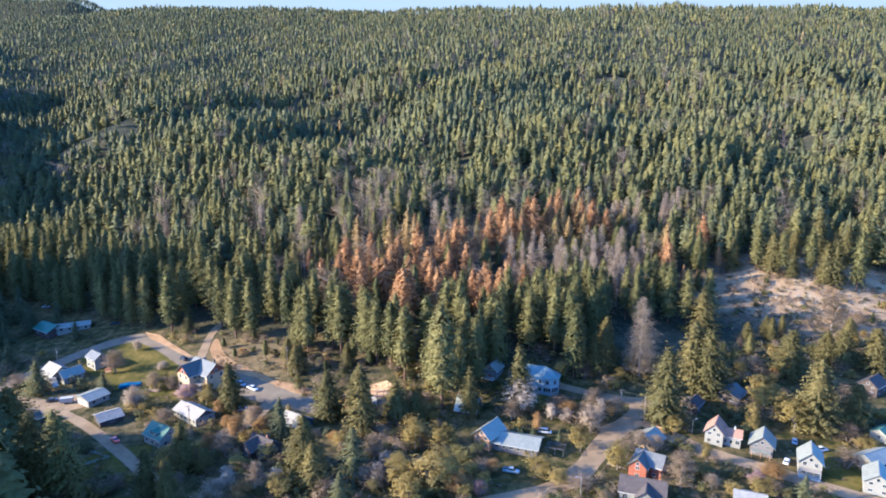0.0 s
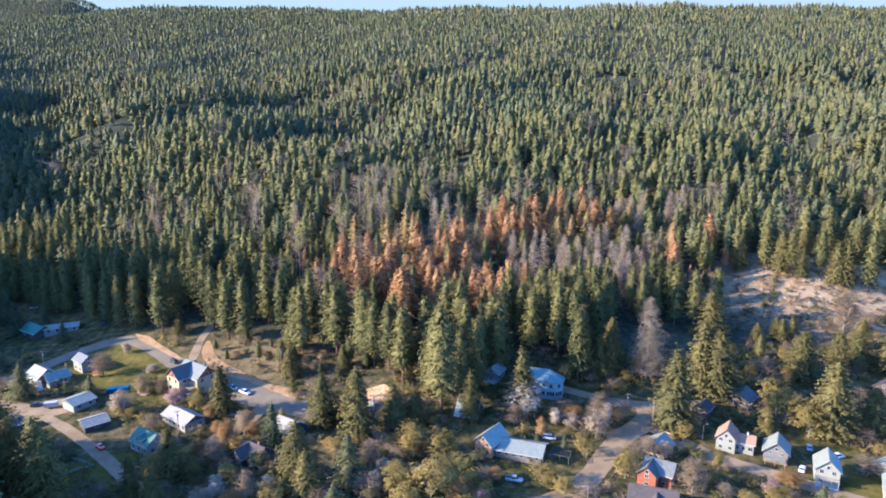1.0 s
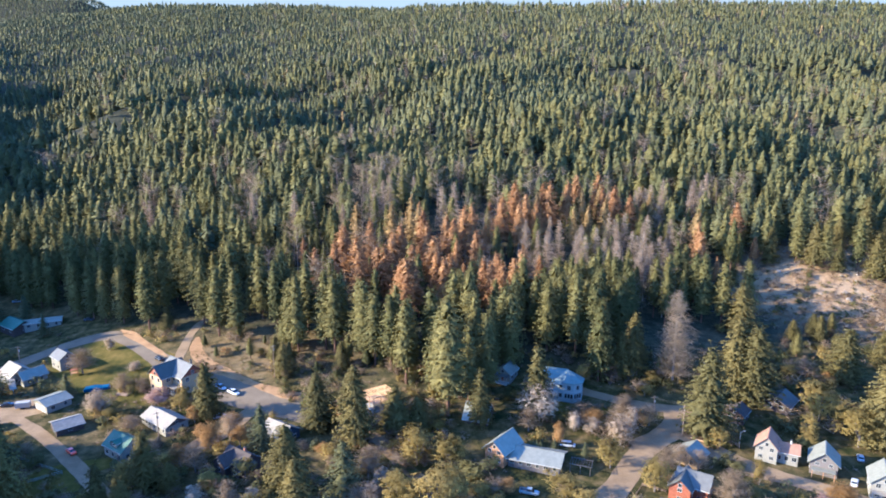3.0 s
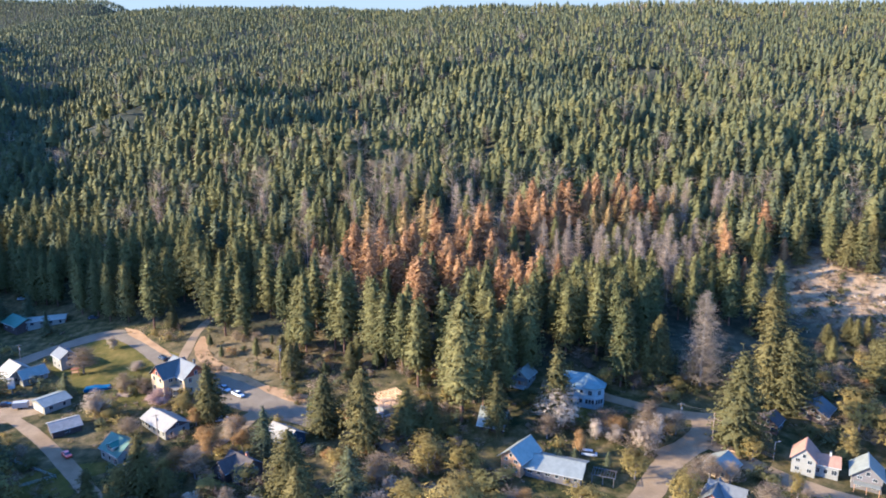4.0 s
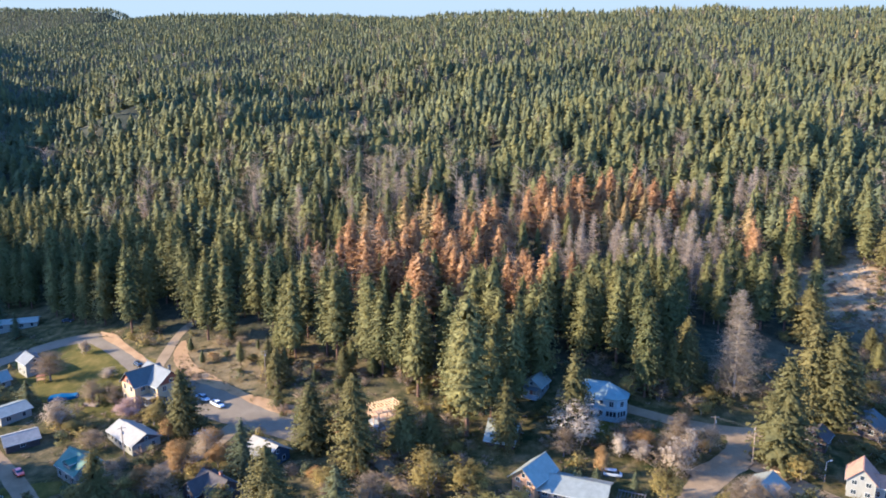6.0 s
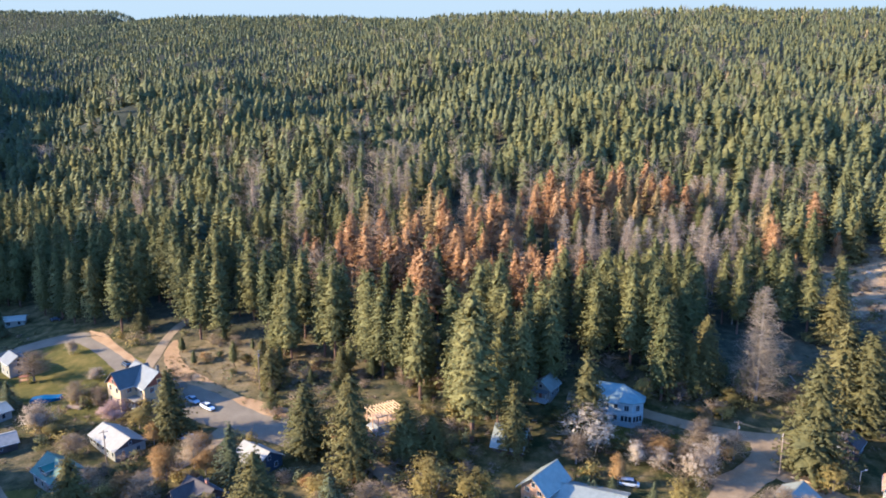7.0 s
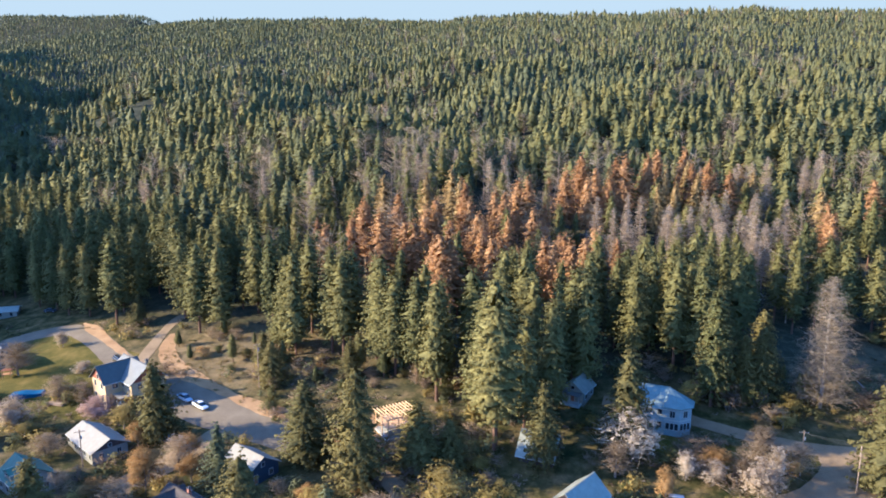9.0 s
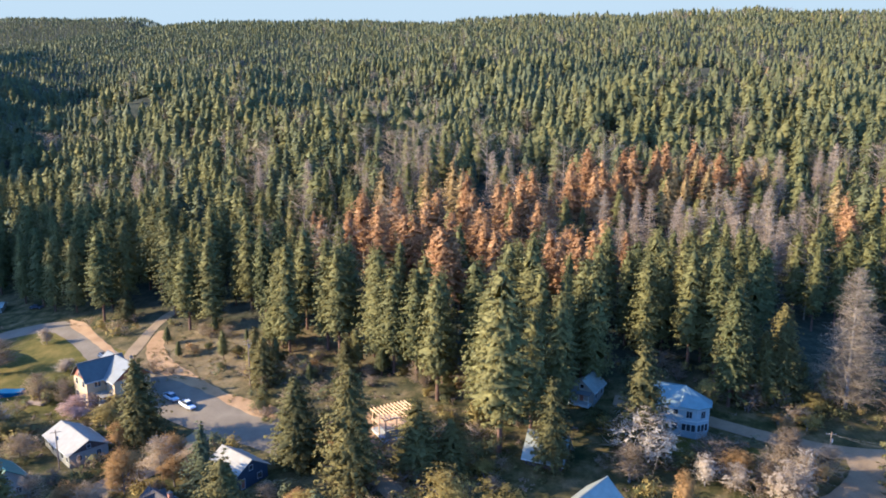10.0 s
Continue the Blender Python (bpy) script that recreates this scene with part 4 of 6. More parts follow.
def wing(root, ox, oy, turn, length, width, eave, ridge, wall, roof, trim=None, over=0.55, windows=(2, 1), storeys=1, gable=None, door=None, base=-1.2):
    """A gabled block: ridge along its x; walls, two roof slopes, gable ends, windows with panes."""
    trim = trim or TRIM
    m = pose(ox, oy, 0, 0, 0, turn)
    L, W = length / 2, width / 2
    v = np.array([(sx * L, sy * W, z) for sx in (-1, 1) for sy, z in ((-1, base), (-1, eave), (0, ridge - 0.06), (1, eave), (1, base))])
    f = [(0, 1, 6, 5), (3, 4, 9, 8), (1, 2, 7, 6), (2, 3, 8, 7), (0, 4, 3, 1), (5, 6, 8, 9)]
    tri = [(1, 3, 2), (6, 7, 8)]
    faces = np.concatenate([quads_to_tris(f), np.array(tri)])
    part("wall", turned((v, faces), m), wall, root)
    if gable:
        for sx in (-1, 1):
            e = sx * 0.03
            g = np.array([(sx * L + e, -W, eave), (sx * L + e, W, eave), (sx * L + e, 0, ridge - 0.05), (sx * L, -W, eave), (sx * L, W, eave), (sx * L, 0, ridge - 0.05)])
            part("gable", turned((g, np.array([(0, 1, 2), (3, 5, 4), (0, 3, 4), (0, 4, 1), (1, 4, 5), (1, 5, 2), (2, 5, 3), (2, 3, 0)])), m), gable, root)
    slope = (ridge - eave) / W
    for sy in (-1, 1):
        yo, zo = sy * (W + over), eave - slope * over
        lo, hi = 0.05, 0.20
        pts = []
        for x in (-L - over, L + over):
            pts += [(x, 0, ridge + lo), (x, yo, zo + lo), (x, yo, zo + hi), (x, 0, ridge + hi)]
        pieces = [(np.array(pts), np.array([(0, 1, 2, 3), (4, 7, 6, 5), (0, 4, 5, 1), (1, 5, 6, 2), (2, 6, 7, 3), (3, 7, 4, 0)]))]
        part("roof_slope", [turned(p, m) for p in pieces], roof, root)
        part("fascia", turned(beam((-L - over, yo + sy * 0.02, zo + 0.1), (L + over, yo + sy * 0.02, zo + 0.1), 0.05, 0.22), m), trim, root)
    part("ridge_cap", turned(beam((-L - over, 0, ridge + 0.22), (L + over, 0, ridge + 0.22), 0.3, 0.06), m), roof, root)
    nl, ng = windows
    high = eave / storeys
    for st in range(storeys):
        z = st * high + 0.9 + (0.25 if st else 0)
        hh = min(1.4, high - 1.3)
        if hh < 0.4:
            continue
        for side in (0, 180):
            mm = m @ pose(0, 0, 0, 0, 0, side) @ pose(0, -W, 0)
            for k in range(nl):
                window(root, mm, -L + (k + 0.5) * length / nl, z, 0.95 if k % 2 else 1.3, hh, trim)
        for side in (90, -90):
            mm = m @ pose(0, 0, 0, 0, 0, side) @ pose(0, -L, 0)
            for k in range(ng):
                if st == 0 and door == side and k == 0:
                    window(root, mm, -W + (k + 0.5) * width / ng, 0.1, 1.0, 2.05, trim, "door")
                else:
                    window(root, mm, -W + (k + 0.5) * width / ng, z, 1.1, hh, trim)
    if ridge - eave > 2.2:
        for side in (90, -90):
            mm = m @ pose(0, 0, 0, 0, 0, side) @ pose(0, -L - (0.03 if gable else 0), 0)
            window(root, mm, 0, eave + 0.35, 0.9, min(1.1, (ridge - eave) * 0.4), trim)
    if door in (0, 180):
        mm = m @ pose(0, 0, 0, 0, 0, door) @ pose(0, -W - 0.02, 0)
        window(root, mm, L * 0.55, 0.1, 1.0, 2.05, trim, "door")


def chimney(root, x, y, z0, z1, mat, w=0.7):
    c = part("chimney", [box(x - w / 2, x + w / 2, y - w / 2, y + w / 2, z0, z1)], mat, root)
    part("chimney_cap", [box(x - w / 2 - 0.08, x + w / 2 + 0.08, y - w / 2 - 0.08, y + w / 2 + 0.08, z1, z1 + 0.12), box(x - 0.14, x + 0.14, y - 0.14, y + 0.14, z1 + 0.12, z1 + 0.4)], DARK_METAL, c)


TRIM = plain("white_trim", (0.44, 0.42, 0.37), 0.6, 0.08, 2.0)
DOOR_PAINT = plain("door_paint", (0.22, 0.10, 0.06), 0.5, 0.15, 2.0)
DARK_METAL = plain("dark_metal", (0.06, 0.06, 0.065), 0.5, 0.2, 2.0)
WHITE_SIDING = boards("white_siding", (0.27, 0.25, 0.20))
BEIGE_STUCCO = plain("beige_stucco", (0.48, 0.35, 0.185), 0.9, 0.12, 0.8, relief=0.3)
GREY_SIDING = boards("grey_siding", (0.16, 0.14, 0.125))
NAVY_SIDING = boards("navy_siding", (0.035, 0.045, 0.065))
CREAM_SIDING = boards("cream_siding", (0.32, 0.28, 0.215))
CEDAR = boards("cedar_boards", (0.46, 0.26, 0.12), 0.18, 0.25)
RED_CEDAR = boards("red_brown_boards", (0.26, 0.09, 0.042), 0.18, 0.25)
DARK_WOOD = boards("dark_stained_boards", (0.075, 0.055, 0.045), 0.2, 0.3)
BLUE_SIDING = boards("pale_blue_siding", (0.32, 0.345, 0.335))
TEAL_ROOF = sheet_metal("teal_roof", (0.075, 0.135, 0.088))
WHITE_ROOF = sheet_metal("white_roof", (0.30, 0.262, 0.195))
PALE_ROOF = sheet_metal("pale_blue_roof", (0.28, 0.275, 0.215), 0.45, metal=0.28)
# The bay house's pale roof again, darkened in colour for the pines' shade.
SHADED_BAY_ROOF = sheet_metal("shaded_bay_roof", (0.20, 0.235, 0.215), 0.5, metal=0.18)
# Slate-blue metal roofs, and grey cross wings coloured as if in shade.
SLATE_AND_SHADE_ROOF = sheet_metal("slate_and_shade_roof", (0.112, 0.108, 0.092), 0.55, metal=0.12)
GREY_ROOF = sheet_metal("grey_roof", (0.165, 0.16, 0.14), 0.48, metal=0.25)
PEACH_ROOF = plain("peach_shingles", (0.31, 0.175, 0.105), 0.9, 0.2, 1.0, relief=0.5, fine=6)
BROWN_ROOF = plain("brown_shingles", (0.080, 0.064, 0.054), 0.9, 0.25, 1.0, relief=0.5, fine=6)
DULL_ROOF = plain("weathered_roof", (0.26, 0.24, 0.20), 0.8, 0.25, 0.8, relief=0.3)
BRICK = plain("chimney_brick", (0.30, 0.14, 0.09), 0.9, 0.25, 3.0)
TIMBER = plain("fresh_timber", (0.60, 0.40, 0.20), 0.7, 0.2, 2.0)
CONCRETE = plain("concrete", (0.42, 0.41, 0.38), 0.9, 0.2, 0.8)

h = thing("barn", "low barn under a teal metal roof", "barn", -170.2, 281.1, -33, size=1.1)
wing(h, 0, 0, 0, 12, 9, 2.8, 5.0, DARK_WOOD, TEAL_ROOF, windows=(2, 1))
h = thing("shed", "long white shed with a pale metal roof", "shed", -160.9, 282.9, 24, size=1.05)
wing(h, 0, 0, 0, 14.5, 6.5, 2.7, 3.6, WHITE_SIDING, PALE_ROOF, windows=(4, 1))
h = thing("house", "small white two-storey house with grey metal roof", "house", -133.6, 247.8, -38, size=0.95)
wing(h, 0, 0, 0, 8.5, 6.5, 5.0, 7.3, WHITE_SIDING, GREY_ROOF, windows=(2, 1), storeys=2, door=-90)
wing(h, -6.0, 1.2, 90, 5.5, 3.6, 4.2, 5.4, WHITE_SIDING, GREY_ROOF, windows=(1, 1), over=0.3)
h = thing("house", "white house with a sloping covered porch", "house", -145.0, 239.6, -35, size=1.05)
wing(h, 0, 0, 0, 9.5, 8, 3.6, 6.4, WHITE_SIDING, WHITE_ROOF, windows=(3, 2), door=0)
wing(h, 6.5, 2.5, 90, 8.5, 6.0, 3.0, 5.2, WHITE_SIDING, PALE_ROOF, windows=(2, 1))
part("porch_roof", [beam((5, -4.2, 3.2), (14, -7.2, 2.3), 2.2, 0.14)], WHITE_ROOF, h)
for u in (0.15, 0.5, 0.85):
    part("post", [box(5 + 9 * u - 0.07, 5 + 9 * u + 0.07, -4.2 - 3 * u - 0.07, -4.2 - 3 * u + 0.07, -0.5, 3.1 - 0.9 * u)], TRIM, h)
h = thing("garage", "white garage with low pale metal roof", "garage", -121.9, 220.3, 57, size=1.0)
wing(h, 0, 0, 0, 9.0, 8.8, 2.9, 4.1, WHITE_SIDING, PALE_ROOF, windows=(2, 0), door=180)
part("garage_door", [box(-4.56, -4.51, -3.2, -0.4, 0, 2.3)], TRIM, h)
part("garage_door", [box(-4.56, -4.51, 0.4, 3.2, 0, 2.3)], TRIM, h)
h = thing("shed", "open grey shed with a weathered roof", "shed", -109.9, 206.4, 42, size=0.95)
wing(h, 0, 0, 0, 9, 8.5, 2.4, 3.9, DARK_WOOD, DULL_ROOF, windows=(1, 0))
# Flat dark panel stands in for the shade inside the open shed.
part("opening", [box(-4.56, -4.5, -2.6, 1.2, 0, 2.0)], DARK_METAL, h, "dark open doorway")
h = thing("house", "cream house with teal metal roof and dormer", "house", -86.9, 192.9, -34, size=0.95)
wing(h, 0, 0, 0, 10.5, 8.5, 3.8, 7.0, CREAM_SIDING, TEAL_ROOF, windows=(3, 2), door=0)
wing(h, 0.3, -2.4, 90, 3.2, 3.6, 5.6, 6.3, WHITE_SIDING, TEAL_ROOF, windows=(0, 0), base=4.2, over=0.3)
window(h, pose(0.3, -4.0, 0), 0, 4.95, 2.2, 0.55, TRIM)
h = thing("house", "long white house with white metal roof", "house", -82.0, 207.6, -37, size=0.88)
# Gable ends coloured dark in place of the shade on the right-hand one.
wing(h, 1.8, 0, 0, 13, 9.5, 3.2, 5.6, WHITE_SIDING, WHITE_ROOF, windows=(4, 2), gable=DARK_WOOD)
wing(h, -7.0, 0.0, 0, 5.0, 9.0, 2.9, 5.2, WHITE_SIDING, WHITE_ROOF, windows=(2, 1), over=0.4)
h = thing("house", "beige two-storey house with cross-gabled slate-grey roof", "house", -85.1, 229.8, -37, size=1.12)
wing(h, 0, 0, 0, 12.5, 8.5, 6.0, 9.4, BEIGE_STUCCO, GREY_ROOF, windows=(4, 2), storeys=2, gable=RED_CEDAR, door=0)
# Same roof as the main block, coloured darker because it turns from the sun.
wing(h, -2.6, -3.6, 90, 9.5, 7.5, 6.0, 9.3, BEIGE_STUCCO, SLATE_AND_SHADE_ROOF, windows=(2, 2), storeys=2, gable=RED_CEDAR)
chimney(h, 4.0, 1.0, 8.0, 10.2, GREY_ROOF, 0.6)
part("porch_deck", [box(-0.5, 5.5, -6.8, -4.3, 0.2, 0.4)], TRIM, h)
for k in range(4):
    part("porch_post", [box(0 + 1.7 * k, 0.14 + 1.7 * k, -6.7, -6.56, 0.4, 2.6)], TRIM, h)
part("porch_roof", [beam((-0.6, -5.6, 2.75), (5.6, -5.6, 2.75), 2.6, 0.14)], WHITE_ROOF, h)
h = thing("house", "navy-walled house under a white metal roof", "house", -46.7, 199.4, -34, size=0.92)
wing(h, 0, 0, 0, 10.5, 9, 3.4, 6.2, NAVY_SIDING, WHITE_ROOF, windows=(3, 2), door=90)
h = thing("house", "dark shingled house with two gables in shade", "house", -53.6, 185.9, -34, size=0.95)
wing(h, 0, 0, 0, 10, 7.5, 3.4, 6.2, DARK_WOOD, BROWN_ROOF, windows=(3, 1))
wing(h, -2.5, -2.5, 90, 8, 5.5, 3.4, 6.0, DARK_WOOD, BROWN_ROOF, windows=(1, 1))
wing(h, 3.2, -2.0, 90, 6, 4, 3.2, 5.2, DARK_WOOD, SLATE_AND_SHADE_ROOF, windows=(1, 1))
chimney(h, 1.5, 0.8, 5, 7.2, BRICK)
h = thing("cabin", "small dark cabin with steep pale metal roof", "cabin", 8.4, 207.2, -20, size=1.12)
wing(h, 0, 0, 0, 7, 6.5, 1.6, 5.2, DARK_WOOD, PALE_ROOF, windows=(1, 1), over=0.7)
h = thing("house", "tall pale blue house with rounded bay windows", "house", 33.2, 220.3, -18, size=1.08)
wing(h, -2.4, 0, 0, 9.5, 8.6, 5.9, 9.0, BLUE_SIDING, SHADED_BAY_ROOF, windows=(4, 2), storeys=2)
turret_x, turret_y, turret_r = 3.9, -0.5, 4.1
ring = [(turret_x + turret_r * math.cos(radians(22.5 + 45 * k)), turret_y + turret_r * math.sin(radians(22.5 + 45 * k))) for k in range(8)]
part("turret_wall", [(np.array([(*ring[k], z) for z in (-1.4, 6.1) for k in range(8)]), np.array([(k, (k + 1) % 8, 8 + (k + 1) % 8, 8 + k) for k in range(8)]))], BLUE_SIDING, h)
brim = [(turret_x + 4.7 * math.cos(radians(22.5 + 45 * k)), turret_y + 4.7 * math.sin(radians(22.5 + 45 * k))) for k in range(8)]
part("turret_roof", [(np.array([(*p, 5.9) for p in brim] + [(*p, 6.1) for p in brim] + [(2.7, 0.0, 9.2), (turret_x, turret_y, 5.8)]), np.array([(8 + k, 8 + (k + 1) % 8, 16) for k in range(8)] + [(k, (k + 1) % 8, 8 + (k + 1) % 8) for k in range(8)] + [(k, 8 + (k + 1) % 8, 8 + k) for k in range(8)] + [((k + 1) % 8, k, 17) for k in range(8)]))], SHADED_BAY_ROOF, h)
for k in range(8):
    part("turret_band", [beam((*ring[k], 3.0), (*ring[(k + 1) % 8], 3.0), 0.16, 0.22)], TRIM, h)
for k in (4, 5, 6, 7, 8):
    mm = pose(turret_x, turret_y, 0, 0, 0, 45 * k + 90) @ pose(0, -turret_r * math.cos(radians(22.5)) - 0.02, 0)
    for u in (-0.95, 0.0, 0.95):
        window(h, mm, u, 0.8, 0.78, 1.5, TRIM)
    window(h, mm, 0, 3.7, 1.1, 1.5, TRIM)
part("porch_deck", [box(-6.6, 0.4, -6.4, -4.35, 2.55, 2.72)], TRIM, h)
for k in range(4):
    part("porch_post", [box(-6.5 + 2.2 * k, -6.36 + 2.2 * k, -6.35, -6.21, -1.2, 2.6)], TRIM, h)
part("porch_rail", [beam((-6.5, -6.3, 3.6), (0.3, -6.3, 3.6), 0.08, 0.08)], TRIM, h)
h = thing("house", "small white house with a front porch", "house", 18.0, 229.0, 62, size=1.0)
wing(h, 0, 0, 0, 7.5, 6.0, 3.2, 5.6, WHITE_SIDING, PALE_ROOF, windows=(2, 1), door=-90)
wing(h, -0.4, 4.6, 0, 6.0, 3.6, 2.3, 3.0, WHITE_SIDING, BROWN_ROOF, windows=(1, 1), over=0.35)
part("porch_roof", [beam((-6.0, 0, 2.7), (-3.6, 0, 2.9), 5.4, 0.14)], GREY_ROOF, h)
part("porch_deck", [box(-6.0, -3.75, -2.6, 2.6, -0.4, 0.25)], TRIM, h)
for k in (-2.5, 0, 2.5):
    part("porch_post", [box(-5.95, -5.8, k - 0.07, k + 0.07, 0.25, 2.65)], TRIM, h)
h = thing("cabin", "cedar-fronted cabin with a long pale-roofed wing", "cabin", 14.0, 189.9, 53, size=1.02)
wing(h, 0, 0, 0, 9.5, 6.5, 4.6, 7.4, CEDAR, PALE_ROOF, windows=(2, 2), storeys=2, over=0.9)
mloc = pose(0, 0, 0, 0, 0, -53) @ pose(10.0, -3.0, 0)
wing(h, mloc.translation.x, mloc.translation.y, -73, 15.5, 9.0, 2.6, 4.4, GREY_SIDING, PALE_ROOF, windows=(6, 2), over=0.8)
h = thing("house", "tan house with pale blue roof behind bare shrubs", "house", 62.7, 189.3, 48, size=0.9)
wing(h, 0, 0, 0, 8.5, 8.5, 2.9, 5.6, BEIGE_STUCCO, PALE_ROOF, windows=(2, 2), over=0.7)
h = thing("house", "orange-red timber house with slate and grey roof", "house", 58.7, 174.9, -32, size=1.05)
wing(h, 0, 0, 0, 8.5, 6.8, 4.4, 7.0, RED_CEDAR, GREY_ROOF, windows=(2, 2), storeys=2, trim=TRIM)
# Cross wing's grey roof takes the slate tone for its unlit side.
wing(h, -2.4, -2.2, 90, 8.0, 5.6, 4.4, 6.9, RED_CEDAR, SLATE_AND_SHADE_ROOF, windows=(2, 1), storeys=2)
h = thing("house", "white house under brown shingle roof", "house", 53.4, 163.4, -20, size=1.1)
wing(h, 0, 0, 0, 12.5, 8.5, 3.2, 5.8, WHITE_SIDING, BROWN_ROOF, windows=(4, 2))
wing(h, 1.0, -3.4, 90, 5, 5, 3.0, 5.2, WHITE_SIDING, BROWN_ROOF, windows=(1, 1))
h = thing("house", "white gabled house with peach shingle roof", "house", 83.6, 191.7, 60, size=1.0)
wing(h, 0, 0, 0, 7.5, 6.2, 4.8, 8.0, WHITE_SIDING, PEACH_ROOF, windows=(2, 2), storeys=2)
mloc = pose(0, 0, 0, 0, 0, -60) @ pose(5.2, -1.8, 0)
wing(h, mloc.translation.x, mloc.translation.y, -85, 6.5, 5.5, 3.6, 5.4, WHITE_SIDING, PEACH_ROOF, windows=(3, 2))
chimney(h, mloc.translation.x, mloc.translation.y - 1.0, 4.8, 6.6, TRIM, 0.5)
h = thing("house", "grey shingled house with gabled pale roof", "house", 95.6, 186.3, 62, size=1.0)
wing(h, 0, 0, 0, 8.0, 7.4, 4.2, 7.4, GREY_SIDING, PALE_ROOF, windows=(2, 2), storeys=2, over=0.7)
part("porch_roof", [beam((-5.4, -3.2, 2.5), (-5.4, 3.2, 2.5), 2.4, 0.14)], PALE_ROOF, h)
for k in (-3, 0, 3):
    part("porch_post", [box(-6.4, -6.25, k - 0.08, k + 0.08, -0.5, 2.45)], CEDAR, h)
h = thing("house", "tall white gabled house with a porch", "house", 104.6, 176.3, 64, size=0.98)
wing(h, 0, 0, 0, 9.0, 7.2, 5.2, 8.6, WHITE_SIDING, PALE_ROOF, windows=(3, 2), storeys=2, over=0.6)
part("porch_roof", [beam((-5.8, -3.4, 2.8), (-5.8, 3.4, 2.8), 2.4, 0.14)], WHITE_ROOF, h)
for k in (-3.2, -1.1, 1.1, 3.2):
    part("porch_post", [box(-6.9, -6.75, k - 0.08, k + 0.08, -0.5, 2.75)], TRIM, h)
part("porch_deck", [box(-6.95, -4.5, -3.4, 3.4, -0.5, 0.2)], TRIM, h)
h = thing("cabin", "dark cabin with blue metal roof in shade", "cabin", 98.0, 215.7, 48, size=1.0)
wing(h, 0, 0, 0, 9, 8.0, 2.6, 5.0, DARK_WOOD, SLATE_AND_SHADE_ROOF, windows=(2, 2), over=0.8)
h = thing("house", "dark house hidden behind tall pines", "house", 82.9, 209.3, 50, size=0.85)
wing(h, 0, 0, 0, 8, 7, 3.2, 5.6, DARK_WOOD, BROWN_ROOF, windows=(2, 2))
h = thing("house", "white house with light blue roof", "house", 118.4, 167.5, 60, size=1.0)
wing(h, 0, 0, 0, 9.5, 7.5, 4.4, 7.2, WHITE_SIDING, PALE_ROOF, windows=(3, 2), storeys=2)
h = thing("house", "low house with light blue metal roof", "house", 124.8, 179.1, 25, size=1.0)
wing(h, 0, 0, 0, 11, 8, 3.0, 5.2, WHITE_SIDING, PALE_ROOF, windows=(3, 2))
h = thing("house", "dark house with white porch trim", "house", 150.2, 222.3, 35, size=0.95)
wing(h, 0, 0, 0, 9, 8, 3.8, 6.8, DARK_WOOD, BROWN_ROOF, windows=(2, 2), storeys=2)
h = thing("house", "pale house with teal roof", "house", 137.5, 194.1, 30, size=0.95)
wing(h, 0, 0, 0, 9, 7, 2.8, 4.8, WHITE_SIDING, TEAL_ROOF, windows=(2, 1))
h = thing("shed", "low shed with pale blue metal roof", "shed", -88.9, 154.5, 30, size=1.0)
wing(h, 0, 0, 0, 10, 7, 2.6, 4.2, WHITE_SIDING, PALE_ROOF, windows=(2, 1))
h = thing("shed", "small shed with slate roof by the driveway", "shed", -135.1, 204.8, 50, size=0.95)
wing(h, 0, 0, 0, 8, 6, 2.6, 4.0, DARK_WOOD, SLATE_AND_SHADE_ROOF, windows=(1, 1))
h = thing("shed", "low tan-roofed shed by the lane", "shed", 80.7, 160.3, -22, size=1.0)
wing(h, 0, 0, 0, 9, 6, 2.6, 3.9, WHITE_SIDING, DULL_ROOF, windows=(2, 1))

# timber frame going up at the wood's edge
h = thing("timber_frame", "unfinished house frame of fresh timber on a slab", "house frame", -20.7, 214.4, 36, size=0.9)
part("slab", [box(-5, 5, -4.2, 4.2, -1.6, 0.1)], CONCRETE, h)
for ix in (-4.6, -1.5, 1.5, 4.6):
    for iy in (-3.8, 0, 3.8):
        part("post", [beam((ix, iy, 0.1), (ix, iy, 5.2), 0.22, 0.22)], TIMBER, h)
for iy in (-3.8, 0, 3.8):
    part("beam", [beam((-5.2, iy, 5.3), (5.2, iy, 5.3), 0.2, 0.32)], TIMBER, h)
    part("beam", [beam((-5.0, iy, 2.7), (5.0, iy, 2.7), 0.2, 0.28)], TIMBER, h)
for k in range(11):
    part("joist", [beam((-5 + k, -4.6, 5.6), (-5 + k, 4.6, 5.6), 0.16, 0.26)], TIMBER, h)
part("deck", [box(-4.9, 2.0, -4.0, 4.0, 2.85, 2.95)], TIMBER, h)
part("wall_sheet", [box(-4.7, 0.5, -4.02, -3.92, 0.2, 2.4)], WHITE_SIDING, h, "white sheathing panels")

# pergola beside the long wing
h = thing("pergola", "pale slatted pergola beside the cabin wing", "pergola", 33.5, 184.4, -20, size=1.0)
for ix in (-3, 0, 3):
    for iy in (-2, 2):
        part("post", [beam((ix, iy, -0.3), (ix, iy, 2.6), 0.14, 0.14)], GREY_SIDING, h)
for iy in (-2, 2):
    part("beam", [beam((-3.4, iy, 2.65), (3.4, iy, 2.65), 0.1, 0.18)], GREY_SIDING, h)
for k in range(9):
    part("slat", [beam((-3.2 + 0.8 * k, -2.5, 2.8), (-3.2 + 0.8 * k, 2.5, 2.8), 0.07, 0.14)], GREY_SIDING, h)


